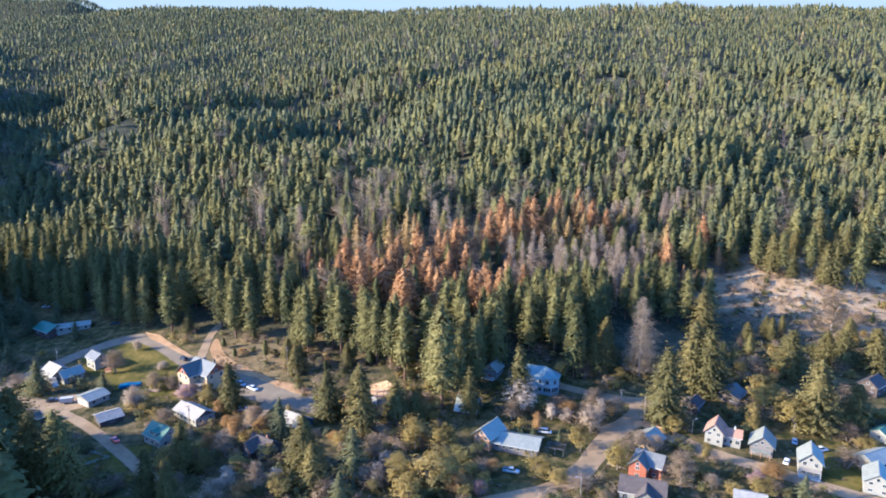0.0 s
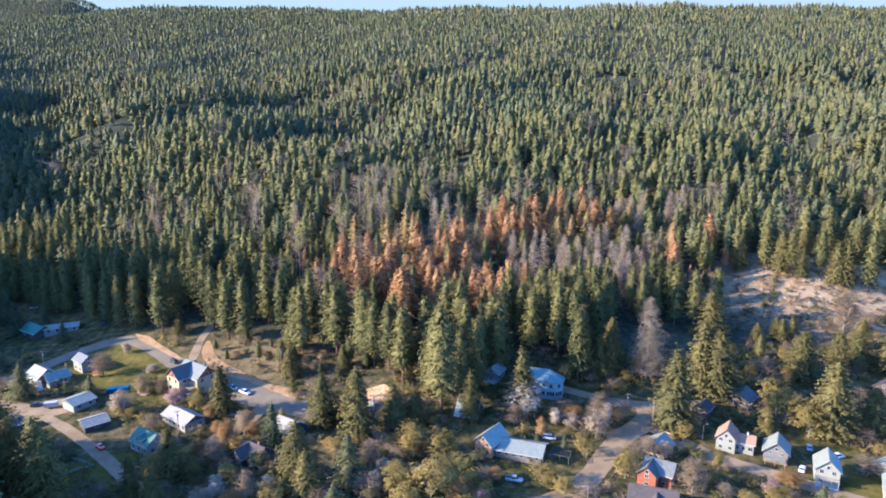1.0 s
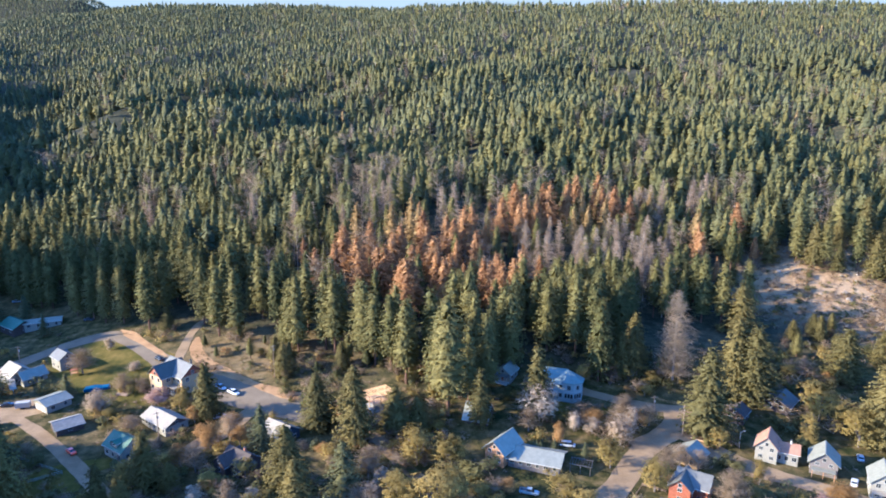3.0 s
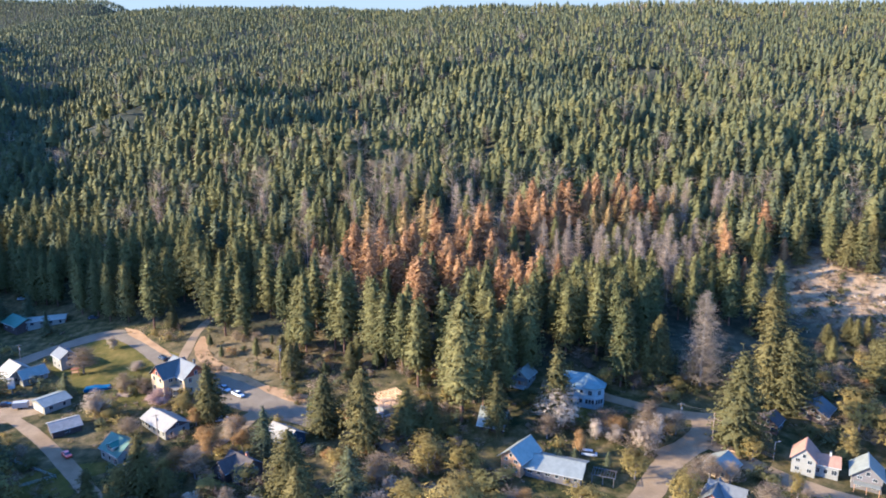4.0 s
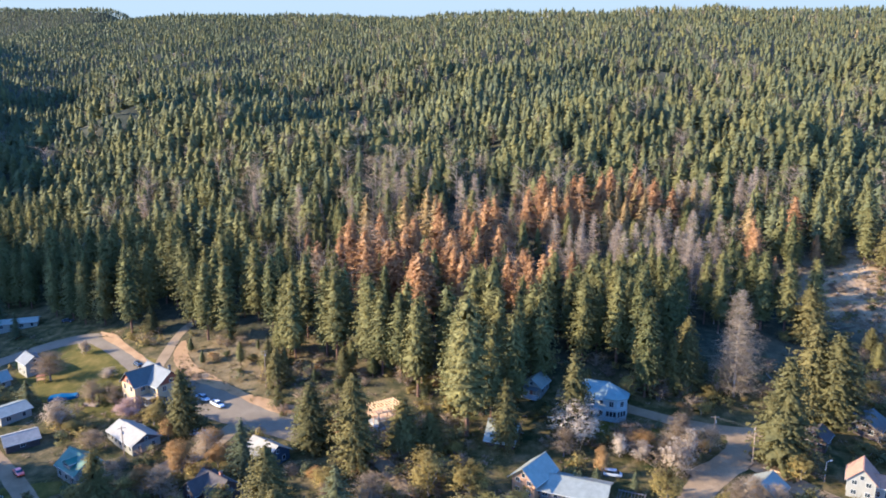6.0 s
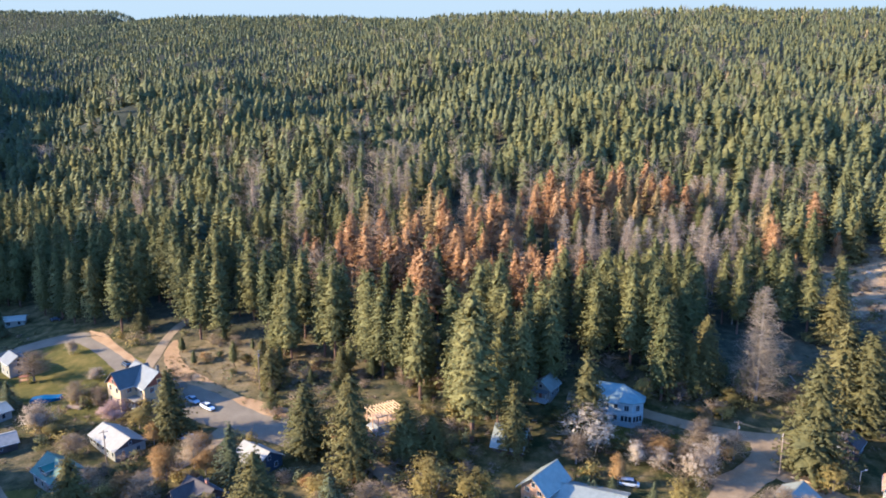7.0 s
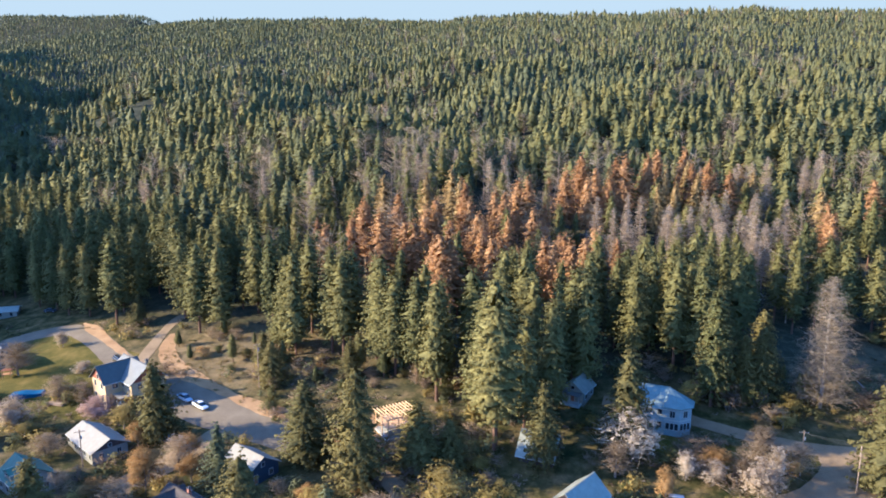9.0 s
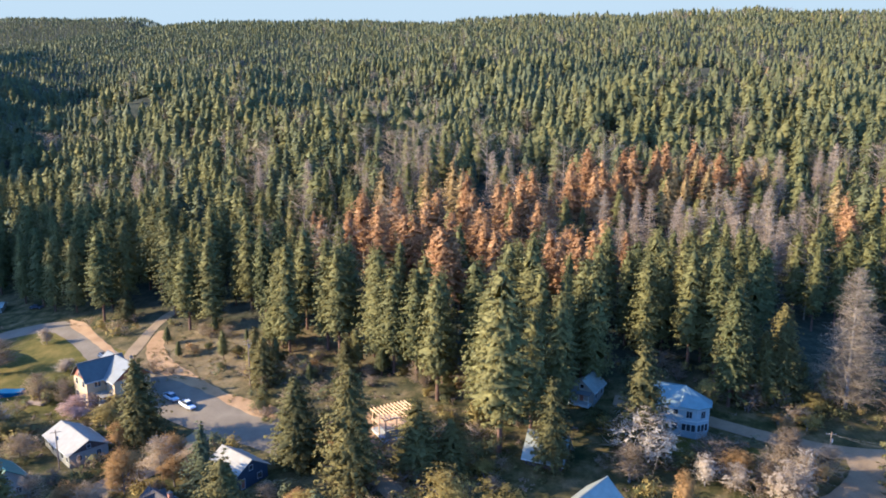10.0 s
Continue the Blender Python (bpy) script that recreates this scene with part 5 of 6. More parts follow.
# ---- vehicles ----
TYRE = plain("tyre_rubber", (0.02, 0.02, 0.02), 0.85, 0.2, 4.0)
CHROME = plain("wheel_metal", (0.45, 0.45, 0.46), 0.35, 0.1, 4.0, metal=0.8)
LAMP_GLASS = plain("headlight_glass", (0.65, 0.65, 0.62), 0.15, 0.05, 4.0)
TAIL_RED = plain("tail_light", (0.35, 0.02, 0.02), 0.25, 0.05, 4.0)


def car_paint(name, c):
    m, n, l, b = material(name, 0.28, 0.0, 0.6)
    b.inputs["Coat Weight"].default_value = 0.6
    l.new(ramp(n, l, noise_node(n, l, 1.5), [(0.3, tuple(v * 0.88 for v in c)), (0.7, c)]), b.inputs["Base Color"])
    return m


def hull(rows):
    """A closed body from cross-sections (x, half width, z low, z high), each an eight-sided ring."""
    v, f = [], []
    for x, w, a, b in rows:
        c = 0.14 * (b - a)
        v += [(x, -w + 0.06, a), (x, w - 0.06, a), (x, w, a + c), (x, w, b - c), (x, w - 0.1, b), (x, -w + 0.1, b), (x, -w, b - c), (x, -w, a + c)]
    for i in range(len(rows) - 1):
        for k in range(8):
            f.append((8 * i + k, 8 * i + (k + 1) % 8, 8 * i + 8 + (k + 1) % 8, 8 * i + 8 + k))
    n = 8 * (len(rows) - 1)
    f += [(0, 7, 6, 1), (1, 6, 5, 2), (2, 5, 4, 3), (n, n + 1, n + 6, n + 7), (n + 1, n + 2, n + 5, n + 6), (n + 2, n + 3, n + 4, n + 5)]
    return np.array(v), np.array(f)


def vehicle(name, label, x, y, rot, kind, paint):
    h = thing(name, label, {"pickup": "pickup truck"}.get(kind, "car"), x, y, rot, sink=-0.09)
    ln = {"pickup": 2.85, "van": 2.4}.get(kind, 2.25)
    body = [(-ln, 0.80, 0.45, 0.95), (-ln + 0.15, 0.90, 0.35, 1.02), (-1.0, 0.93, 0.32, 1.05), (0.9, 0.93, 0.32, 1.05), (ln - 0.7, 0.90, 0.34, 0.98), (ln - 0.1, 0.84, 0.40, 0.86), (ln, 0.74, 0.46, 0.72)]
    part("body", [hull(body)], paint, h)
    if kind == "pickup":
        cab = [(-0.75, 0.78, 1.0, 1.15), (-0.6, 0.76, 1.0, 1.78), (0.7, 0.74, 1.0, 1.80), (1.45, 0.78, 1.0, 1.12)]
        part("bed", [box(-ln + 0.12, -0.85, -0.88, -0.78, 1.0, 1.25), box(-ln + 0.12, -0.85, 0.78, 0.88, 1.0, 1.25), box(-ln + 0.05, -ln + 0.14, -0.85, 0.85, 0.95, 1.25)], paint, h)
        part("bed_liner", [box(-ln + 0.14, -0.85, -0.77, 0.77, 1.05, 1.08)], DARK_METAL, h)
    elif kind == "van":
        cab = [(-ln + 0.1, 0.80, 1.0, 1.2), (-ln + 0.3, 0.80, 1.0, 1.78), (0.9, 0.78, 1.0, 1.80), (1.75, 0.80, 0.98, 1.05)]
    else:
        cab = [(-1.7, 0.76, 0.98, 1.05), (-1.05, 0.72, 0.98, 1.46), (0.35, 0.72, 0.98, 1.48), (1.25, 0.78, 0.98, 1.03)]
    part("cabin_glass", [hull(cab)], GLASS, h, "dark tinted windows")
    top = [r for r in cab if r[3] > 1.3]
    part("roof_panel", [box(top[0][0] - 0.05, top[-1][0] + 0.05, -0.66, 0.66, top[0][3] - 0.03, top[0][3] + 0.04)], paint, h)
    for sx in (-1, 1):
        for sy in (-1, 1):
            c = np.array((sx * (ln - 0.85), sy * 0.84, 0.34))
            v, f = tube([c - (0, 0.11, 0), c + (0, 0.11, 0)], (0.34, 0.34), 14)
            caps = (np.concatenate([v, [c - (0, 0.11, 0), c + (0, 0.11, 0)]]), np.array([(28, (k + 1) % 14, k) for k in range(14)] + [(29, 14 + k, 14 + (k + 1) % 14) for k in range(14)]))
            w = part("wheel", [(v, f), caps], TYRE, h)
            r, g = tube([c + (0, sy * 0.10, 0), c + (0, sy * 0.125, 0)], (0.2, 0.19), 10)
            part("rim", [(r, g), (np.concatenate([r, [c + (0, sy * 0.125, 0)]]), np.array([(20, 10 + k, 10 + (k + 1) % 10) for k in range(10)]))], CHROME, w)
    for sy in (-1, 1):
        part("headlight", [box(ln - 0.12, ln - 0.02, sy * 0.6 - 0.14, sy * 0.6 + 0.14, 0.62, 0.76)], LAMP_GLASS, h)
        part("tail_light", [box(-ln - 0.02, -ln + 0.05, sy * 0.68 - 0.09, sy * 0.68 + 0.09, 0.7, 0.92)], TAIL_RED, h)
    return h


WHITE_CAR, SILVER_CAR = car_paint("white_paint", (0.75, 0.75, 0.74)), car_paint("silver_paint", (0.5, 0.51, 0.52))
DARK_CAR, BLUE_CAR, RED_CAR = car_paint("dark_paint", (0.03, 0.035, 0.045)), car_paint("blue_paint", (0.33, 0.37, 0.38)), car_paint("red_paint", (0.72, 0.09, 0.02))
YELLOW_CAR = car_paint("yellow_paint", (0.75, 0.48, 0.05))
vehicle("suv", "dark suv parked at the road's edge", -100.2, 247.5, 140, "van", DARK_CAR)
vehicle("pickup", "white pickup parked along the road", -67.1, 223.6, -36, "pickup", WHITE_CAR)
vehicle("pickup", "silver-blue pickup parked along the road", -72.3, 227.0, -36, "pickup", SILVER_CAR)
vehicle("car", "pale car parked under trees by the verge", -67.3, 210.5, 20, "car", SILVER_CAR)
vehicle("car", "bright red car on the gravel driveway", -101.5, 192.9, -40, "car", RED_CAR)
vehicle("van", "silver van parked behind the cabin", 31.8, 194.5, -12, "van", SILVER_CAR)
vehicle("pickup", "pale blue pickup parked among bushes", 19.3, 174.6, -15, "pickup", BLUE_CAR)
vehicle("car", "pale blue car beside the small houses", 107.7, 190.7, 65, "car", SILVER_CAR)
vehicle("car", "white car in front of the small houses", 99.9, 179.7, 55, "car", WHITE_CAR)
vehicle("pickup", "white pickup behind the tall white house", 113.1, 186.1, 10, "pickup", WHITE_CAR)
vehicle("car", "pale car by the far woods", -187.6, 309.0, 20, "car", SILVER_CAR)
vehicle("car", "dark car beside the trailer", -136.3, 220.4, 25, "car", DARK_CAR)
vehicle("car", "dark car under trees by the far road", -143.5, 284.4, 10, "car", DARK_CAR)

h = thing("trailer", "white box trailer on the gravel yard", "trailer", -130.5, 219.1, 15, sink=-0.07)
part("box", [box(-2.4, 2.4, -1.05, 1.05, 0.5, 2.5)], TRIM, h)
part("drawbar", [beam((2.4, 0, 0.55), (3.8, 0, 0.5), 0.12, 0.1)], DARK_METAL, h)
for sy in (-1, 1):
    for k in (-0.4, 0.4):
        c = np.array((k, sy * 1.12, 0.34))
        v, f = tube([c - (0, 0.1, 0), c + (0, 0.1, 0)], (0.33, 0.33), 12)
        part("wheel", [(v, f), (np.concatenate([v, [c + (0, sy * 0.1, 0)]]), np.array([(24, (12 if sy > 0 else 0) + q, (12 if sy > 0 else 0) + (q + 1) % 12) for q in range(12)]))], TYRE, h)

h = thing("digger", "small yellow digger at the roadside", "digger", -43.1, 215.1, 20, sink=-0.1)
part("cab", [hull([(-0.6, 0.55, 0.9, 2.3), (0.1, 0.6, 0.9, 2.4), (0.6, 0.55, 0.9, 2.0)])], YELLOW_CAR, h)
part("engine_cover", [hull([(-1.5, 0.7, 0.8, 1.5), (-0.6, 0.75, 0.8, 1.6)])], YELLOW_CAR, h)
part("boom", [beam((0.5, 0, 1.2), (2.0, 0, 2.5), 0.2, 0.25), beam((2.0, 0, 2.5), (3.1, 0, 1.2), 0.18, 0.2)], YELLOW_CAR, h)
part("bucket", [hull([(2.8, 0.35, 0.5, 1.1), (3.4, 0.35, 0.45, 1.0)])], DARK_METAL, h)
for sy in (-1, 1):
    part("track", [hull([(-1.4, 0.2, 0.1, 0.6), (-1.1, 0.2, 0.0, 0.75), (1.1, 0.2, 0.0, 0.75), (1.4, 0.2, 0.1, 0.6)])], TYRE, h).location = (0, sy * 0.65, 0)


# ---- poles, fences, small things ----
POLE_WOOD = plain("pole_wood", (0.26, 0.19, 0.13), 0.9, 0.25, 2.0)
STEEL = plain("galvanised_steel", (0.5, 0.5, 0.5), 0.45, 0.12, 2.0, metal=0.4)


def utility_pole(x, y, height, rot=0, arms=1, wires=()):
    h = thing("utility_pole", "weathered wooden utility pole with crossarm", "pole", x, y, rot, "utility poles")
    height = height * 1.1
    part("pole", [tube([(0, 0, -0.6), (0, 0, height)], (0.17, 0.11), 8)], POLE_WOOD, h)
    for k in range(arms):
        arm = part("crossarm", [beam((-1.1, 0.14, height - 0.6 - 0.9 * k), (1.1, 0.14, height - 0.6 - 0.9 * k), 0.1, 0.12)], POLE_WOOD, h)
        for u in (-0.95, -0.4, 0.4, 0.95):
            part("insulator", [tube([(u, 0.14, height - 0.54 - 0.9 * k), (u, 0.14, height - 0.34 - 0.9 * k)], (0.05, 0.035), 6)], TRIM, arm)
    for dx, dy, dz in wires:
        part("wire", [tube([(dx * q, dy * q, height - 0.5 + dz * q - 1.6 * q * (1 - q)) for q in (0.02, 0.2, 0.4, 0.6, 0.8, 0.98)], (0.02,) * 6, 4)], DARK_METAL, h, "sagging black wire")
    part("transformer", [tube([(0.28, 0, height - 2.4), (0.28, 0, height - 1.6)], (0.18, 0.18), 8)], STEEL, h)


def street_lamp(x, y, height, rot):
    h = thing("street_lamp", "grey steel lamp post with short arm", "street lamp", x, y, rot)
    part("pole", [tube([(0, 0, -0.5), (0, 0, height)], (0.09, 0.06), 8)], STEEL, h)
    part("arm", [tube([(0, 0, height - 0.1), (1.4, 0, height + 0.1)], (0.045, 0.035), 6)], STEEL, h)
    part("lamp_head", [hull([(1.2, 0.16, height, height + 0.16), (1.9, 0.13, height + 0.02, height + 0.14)])], STEEL, h)


utility_pole(64.3, 200.4, 10, 60)
utility_pole(59.4, 211.4, 5.5, 0, 1, [(PLAN * 4.9, -PLAN * 11.0, 4.2), (PLAN * 4.9 + 0.3, -PLAN * 11.0, 3.2)])
h = thing("road_log", "pale peeled log lying along the gravel edge", "log", 69.0, 197.0, -38, sink=-0.1)
part("stem", [tube([(-4.2, 0, 0.25), (0, 0.1, 0.3), (4.2, 0, 0.22)], (0.28, 0.25, 0.2), 9)], TIMBER, h)
utility_pole(-81.2, 200.9, 8.5, 30)
utility_pole(-56.4, 232.3, 12, 40, 2)
utility_pole(-150.3, 249.8, 8, 10)
street_lamp(36.6, 162.6, 7.4, 180)
street_lamp(77.8, 195.1, 5.5, 20)


def fence(label, x0, y0, x1, y1, mat, height=1.1, gap=2.4):
    ln = PLAN * math.hypot(x1 - x0, y1 - y0)
    h = thing("fence", label, "fence", x0, y0, math.degrees(math.atan2(y1 - y0, x1 - x0)))
    n = max(2, round(ln / gap))
    for k in range(n + 1):
        part("post", [box(k * ln / n - 0.06, k * ln / n + 0.06, -0.06, 0.06, -0.5, height)], mat, h)
    for z in (0.35, 0.68, height - 0.08):
        part("rail", [box(0, ln, -0.085, -0.06, z - 0.06, z + 0.06)], mat, h)


fence("white board fence along the driveway", -114.7, 190.5, -98.7, 183.3, TRIM)
fence("white board fence along the driveway", -98.7, 183.3, -104.7, 178.6, TRIM)
fence("white board fence by the lower lawn", -146.3, 184.3, -127.3, 186.9, TRIM)
fence("low wooden fence beside the gravel road", 40.4, 167.7, 47.3, 178.3, POLE_WOOD, 1.0)
fence("low wooden fence beside the gravel road", 47.3, 178.3, 52.3, 175.4, POLE_WOOD, 1.0)
fence("weathered fence behind the small houses", 72.0, 200.0, 77.4, 194.3, POLE_WOOD, 1.2)
fence("weathered garden fence below the small houses", 70.5, 184.8, 98.9, 169.9, POLE_WOOD, 1.1)

h = thing("tarp", "bright blue tarpaulin draped over stacked wood", "tarpaulin", -113.3, 230.1, 15)
v, f = hull([(-4.6, 0.9, -0.1, 0.5), (-4.2, 1.6, -0.1, 1.0), (-1.0, 1.8, -0.1, 1.35), (2.2, 1.7, -0.1, 1.1), (4.3, 1.5, -0.1, 1.2), (4.8, 0.9, -0.1, 0.5)])
part("cover", [(v, f)], plain("blue_tarp", (0.02, 0.085, 0.17), 0.45, 0.2, 1.0, relief=0.4), h)
h = thing("woodpile", "low pile of brown timber and scrap", "woodpile", -103.0, 226.1, -12)
for k in range(14):
    part("log", [tube([(-2.6 + rnd.uniform(-0.5, 0.3), -1.2 + 0.4 * (k % 7), 0.2 + 0.35 * (k // 7)), (2.6 + rnd.uniform(-0.3, 0.5), -1.2 + 0.4 * (k % 7), 0.22 + 0.35 * (k // 7))], (0.17, 0.15), 6)], POLE_WOOD, h)
h = thing("play_frame", "wooden play frame with a yellow slide", "play frame", -126.0, 240.4, 20)
for ix in (-1.2, 1.2):
    for iy in (-0.9, 0.9):
        part("post", [beam((ix, iy, -0.3), (ix, iy, 2.4), 0.12, 0.12)], CEDAR, h)
part("platform", [box(-1.3, 1.3, -1.0, 1.0, 1.25, 1.35)], CEDAR, h)
part("canopy", [beam((-1.4, 0, 2.6), (1.4, 0, 2.6), 2.2, 0.08)], RED_CEDAR, h)
part("slide", [beam((1.3, 0, 1.35), (3.6, 0, 0.15), 0.55, 0.08)], YELLOW_CAR, h)


# ---- undergrowth round the houses ----
def shrub_models(mat, seeds, twiggy=False):
    out = []
    for k in seeds:
        rng = np.random.default_rng(k)
        v, f = twig_crown(rng, 3.0, 1.6, 0.02, 110, 0.03, 0.6, 0.3, 6) if twiggy else leaf_crown(rng, 3.0, 1.9, 0.0, 190, 5, 0.36, 8)
        stems = joined([tube([(0.1 * math.cos(a), 0.1 * math.sin(a), -0.2), (0.8 * math.cos(a), 0.8 * math.sin(a), 1.7)], (0.05, 0.02), 4) for a in (0.3, 1.7, 3.1, 4.6)])
        out.append(tree_model("bush", mesh_from("trunk", *stems, GREYBARK), crown_mesh(v, f, mat, (0, 0, 0.8)), "", "bush"))
    return out


OLIVE = foliage("olive_leaves", (0.085, 0.085, 0.026), (0.22, 0.185, 0.055))
BROWN_TWIGS = foliage("brown_twigs", (0.15, 0.105, 0.062), (0.32, 0.235, 0.14), 0.2)
BUSHES = ((shrub_models(OLIVE, (300, 301, 302)), "low olive-green bush with small leaves"), (shrub_models(BROWN_TWIGS, (310, 311, 312), True), "leafless brown bush of thin twigs"),
          (shrub_models(YELLOW_LEAVES, (320, 321)), "yellow-green bush with opening buds"), (shrub_models(PALE_TWIGS, (330, 331), True), "pale grey bush without any leaves"), (shrub_models(RUST_LEAVES, (340,)), "rust-brown bush with old leaves"))
LINES = [np.array(p) for p in ([(-172.3, 190.3), (-159.6, 239.5), (-135.3, 267.7), (-115.2, 262.3), (-85.5, 235.0), (-50.8, 213.9), (-29.5, 197.0)], [(11.0, 160.0), (31.9, 167.7), (45.6, 184.5), (57.8, 199.0), (70.1, 207.4)], [(-156.0, 224.1), (-117.9, 204.9), (-80.2, 170.4)], [(64.6, 201.5), (83.7, 182.3), (116.2, 160.3)], [(-58.7, 214.4), (-71.8, 189.6)], [(35.0, 224.5), (58.1, 214.0), (89.3, 215.4)], [(-93.7, 245.4), (-95.7, 265.7)])]
HOMES = [ob.location / PLAN for ob in scene.objects if ob.parent is None and str(ob.name).split(".")[0] in ("house", "barn", "shed", "garage", "cabin", "timber_frame", "pergola", "suv", "pickup", "car", "van", "trailer", "tarp")]


def clear_spot(x, y, room):
    p = np.array((x, y))
    for ln in LINES:
        for a, b in zip(ln[:-1], ln[1:]):
            t = np.clip(((p - a) @ (b - a)) / ((b - a) @ (b - a)), 0, 1)
            if np.linalg.norm(a + t * (b - a) - p) < 4.6:
                return False
    if np.hypot((x + 117) / 25, (y - 246) / 17) < 1 or np.hypot((x + 132) / 12, (y - 218) / 8) < 1:
        return False
    return all(math.hypot(x - q.x, y - q.y) > room for q in HOMES)


grown = 0
for _ in range(5200):
    x, y = rnd.uniform(-165, 165), rnd.uniform(150, 262)
    if grown >= 185 or abs(x) > 0.68 * y + 6 or uphill(x, y) > 14:
        continue
    if noise.noise((x / 22, y / 22, 3.0)) < -0.12 or not clear_spot(x, y, 8.2):
        continue
    kit, what = BUSHES[rnd.choices(range(5), (5, 5, 3, 3, 1))[0]]
    plant(rnd.choice(kit), x, y, rnd.uniform(0.5, 1.9), rnd.uniform(0, 360), rnd.uniform(1.0, 1.7), what)["group"] = "bushes round the houses"
    grown += 1


def low_bush(seed, twiggy):
    """A bush of height 1."""
    r = np.random.default_rng(seed)
    v, f = twig_crown(r, 0.9, 0.6, 0.02, 32, 0.018, 0.6, 0.3, 4) if twiggy else leaf_crown(r, 1.0, 0.75, 0.0, 48, 3, 0.21, 7)
    return v, *crown_normals(v, f)


# young pines and scrub on the bank, the glade and the rocky slope
for x, y, spread_x, spread_y, count in ((-66, 252, 24, 11, 10), (-30, 236, 20, 7, 9), (12, 232, 20, 6, 8), (60, 232, 16, 8, 6), (170, 270, 45, 14, 4), (112, 240, 14, 6, 3)):
    for k in range(count):
        px, py = rnd.gauss(x, spread_x * 0.55), rnd.gauss(y, spread_y * 0.55)
        if clear_spot(px, py, 7.5):
            plant(rnd.choice(PINES), px, py, rnd.uniform(3.0, 9.5) / 27, rnd.uniform(0, 360), rnd.uniform(1.2, 1.7), "young green pine at the wood's edge")["group"] = "young pines"
for x, y, spread_x, spread_y, count in ((-75, 252, 24, 10, 10), (-20, 233, 25, 7, 16), (160, 288, 48, 32, 26), (112, 248, 26, 12, 18)):
    for k in range(count):
        px, py = rnd.gauss(x, spread_x * 0.6), rnd.gauss(y, spread_y * 0.6)
        if clear_spot(px, py, 7.5):
            kit, what = BUSHES[rnd.choices(range(5), (4, 6, 2, 5, 2))[0]]
            plant(rnd.choice(kit), px, py, rnd.uniform(0.4, 1.2), rnd.uniform(0, 360), rnd.uniform(1.0, 1.6), what)["group"] = "bushes on the slope"


def boulder_mesh(seed):
    bm = bmesh.new()
    bmesh.ops.create_icosphere(bm, subdivisions=2, radius=1.0)
    for vert in bm.verts:
        n = noise.noise(vert.co * 1.3 + Vector((seed, 0, 0)))
        vert.co *= 1 + 0.45 * n
        vert.co.z *= 0.6
    me = bpy.data.meshes.new("boulder")
    bm.to_mesh(me)
    bm.free()
    me.materials.append(ROCK)
    return me


STONES = [boulder_mesh(k) for k in range(5)]
for k in range(70):
    px, py = rnd.gauss(162, 26), rnd.gauss(300, 17)
    if uphill(px, py) < 8:
        continue
    ob = new("boulder", rnd.choice(STONES))
    size = rnd.choice((0.3, 0.5, 0.7, 1.2)) * rnd.uniform(0.7, 1.3)
    ob.matrix_world = pose(PLAN * px, PLAN * py, ground_z(px, py) + 0.1 * size, rnd.uniform(-15, 15), rnd.uniform(-15, 15), rnd.uniform(0, 360))
    ob.scale = (size * rnd.uniform(0.9, 1.8), size, size)
    tagged(ob, "pale weathered boulder on the dry slope", "boulder", "boulders on the slope")
for k in range(16):
    px, py = rnd.gauss(140, 34), rnd.gauss(275, 22)
    if uphill(px, py) < 8:
        continue
    ln = rnd.uniform(4, 11)
    ob = new("fallen_log", mesh_from("fallen_log", *tube([(-ln / 2, 0, 0.1), (0, 0.15, 0.2), (ln / 2, 0, 0.15)], (0.24, 0.2, 0.1), 7), GREYBARK))
    ob.matrix_world = pose(PLAN * px, PLAN * py, ground_z(px, py) + 0.1, 0, rnd.uniform(-8, 8), rnd.uniform(0, 360))
    tagged(ob, "bleached fallen log on dry grass", "log", "fallen logs")


def scrub(name, label, p, mat, seed, size=0.6):
    """Low tufts too many to count, joined."""
    r = np.random.default_rng(seed)
    c = np.column_stack([p, land(p[:, 0], p[:, 1]) + 0.25]) * PLAN
    big = r.uniform(0.5, 1.4, len(p)) * size
    hubs = np.repeat(c, 4, 0) + r.normal(0, 0.5, (4 * len(p), 3)) * np.repeat(big, 4)[:, None] * (1, 1, 0.35)
    v, f = tri_soup(hubs, np.repeat(big, 4), r, 4, hubs.mean(0) - (0, 0, 400), 0.25)
    return tagged(new(name, mesh_from(name, v, f, mat, False, {"tint": np.repeat(r.random(len(p)), 48)})), label, "scrub", kind="stuff")


sr = np.random.default_rng(91)
slope = np.column_stack([sr.normal(152, 38, 3400), sr.normal(276, 26, 3400)])
slope = slope[(uphill(slope[:, 0], slope[:, 1]) > 4) & (slope[:, 0] > 116) & ((slope[:, 0] > 136) | (slope[:, 1] > 264))]
scrub("dry_scrub", "dry brown scrub covering the rocky slope", slope[:420], BROWN_TWIGS, 1, 1.1)
scrub("olive_scrub", "low olive brush on the dry slope", slope[1100:1400], OLIVE, 5, 1.2)
scrub("grey_scrub", "pale grey brush on the rocky slope", slope[1900:2120], PALE_TWIGS, 2, 1.2)
verge = np.column_stack([sr.uniform(-150, 150, 5200), sr.uniform(150, 275, 5200)])
verge = verge[(uphill(verge[:, 0], verge[:, 1]) < 22) & (np.abs(verge[:, 0]) < 0.68 * verge[:, 1] + 5) & (np.hypot((verge[:, 0] + 76) / 30, (verge[:, 1] - 251) / 14) > 1)]
verge = verge[[noise.noise((x / 14, y / 14, 9.0)) > -0.1 and clear_spot(x, y, 5.5) for x, y in verge]]
meadow = np.column_stack([sr.normal(-68, 24, 1700), sr.normal(248, 10, 1700)])
meadow = meadow[[np.hypot((x + 68) / 44, (y - 248) / 20) < 1 and clear_spot(x, y, 7.0) for x, y in meadow]]
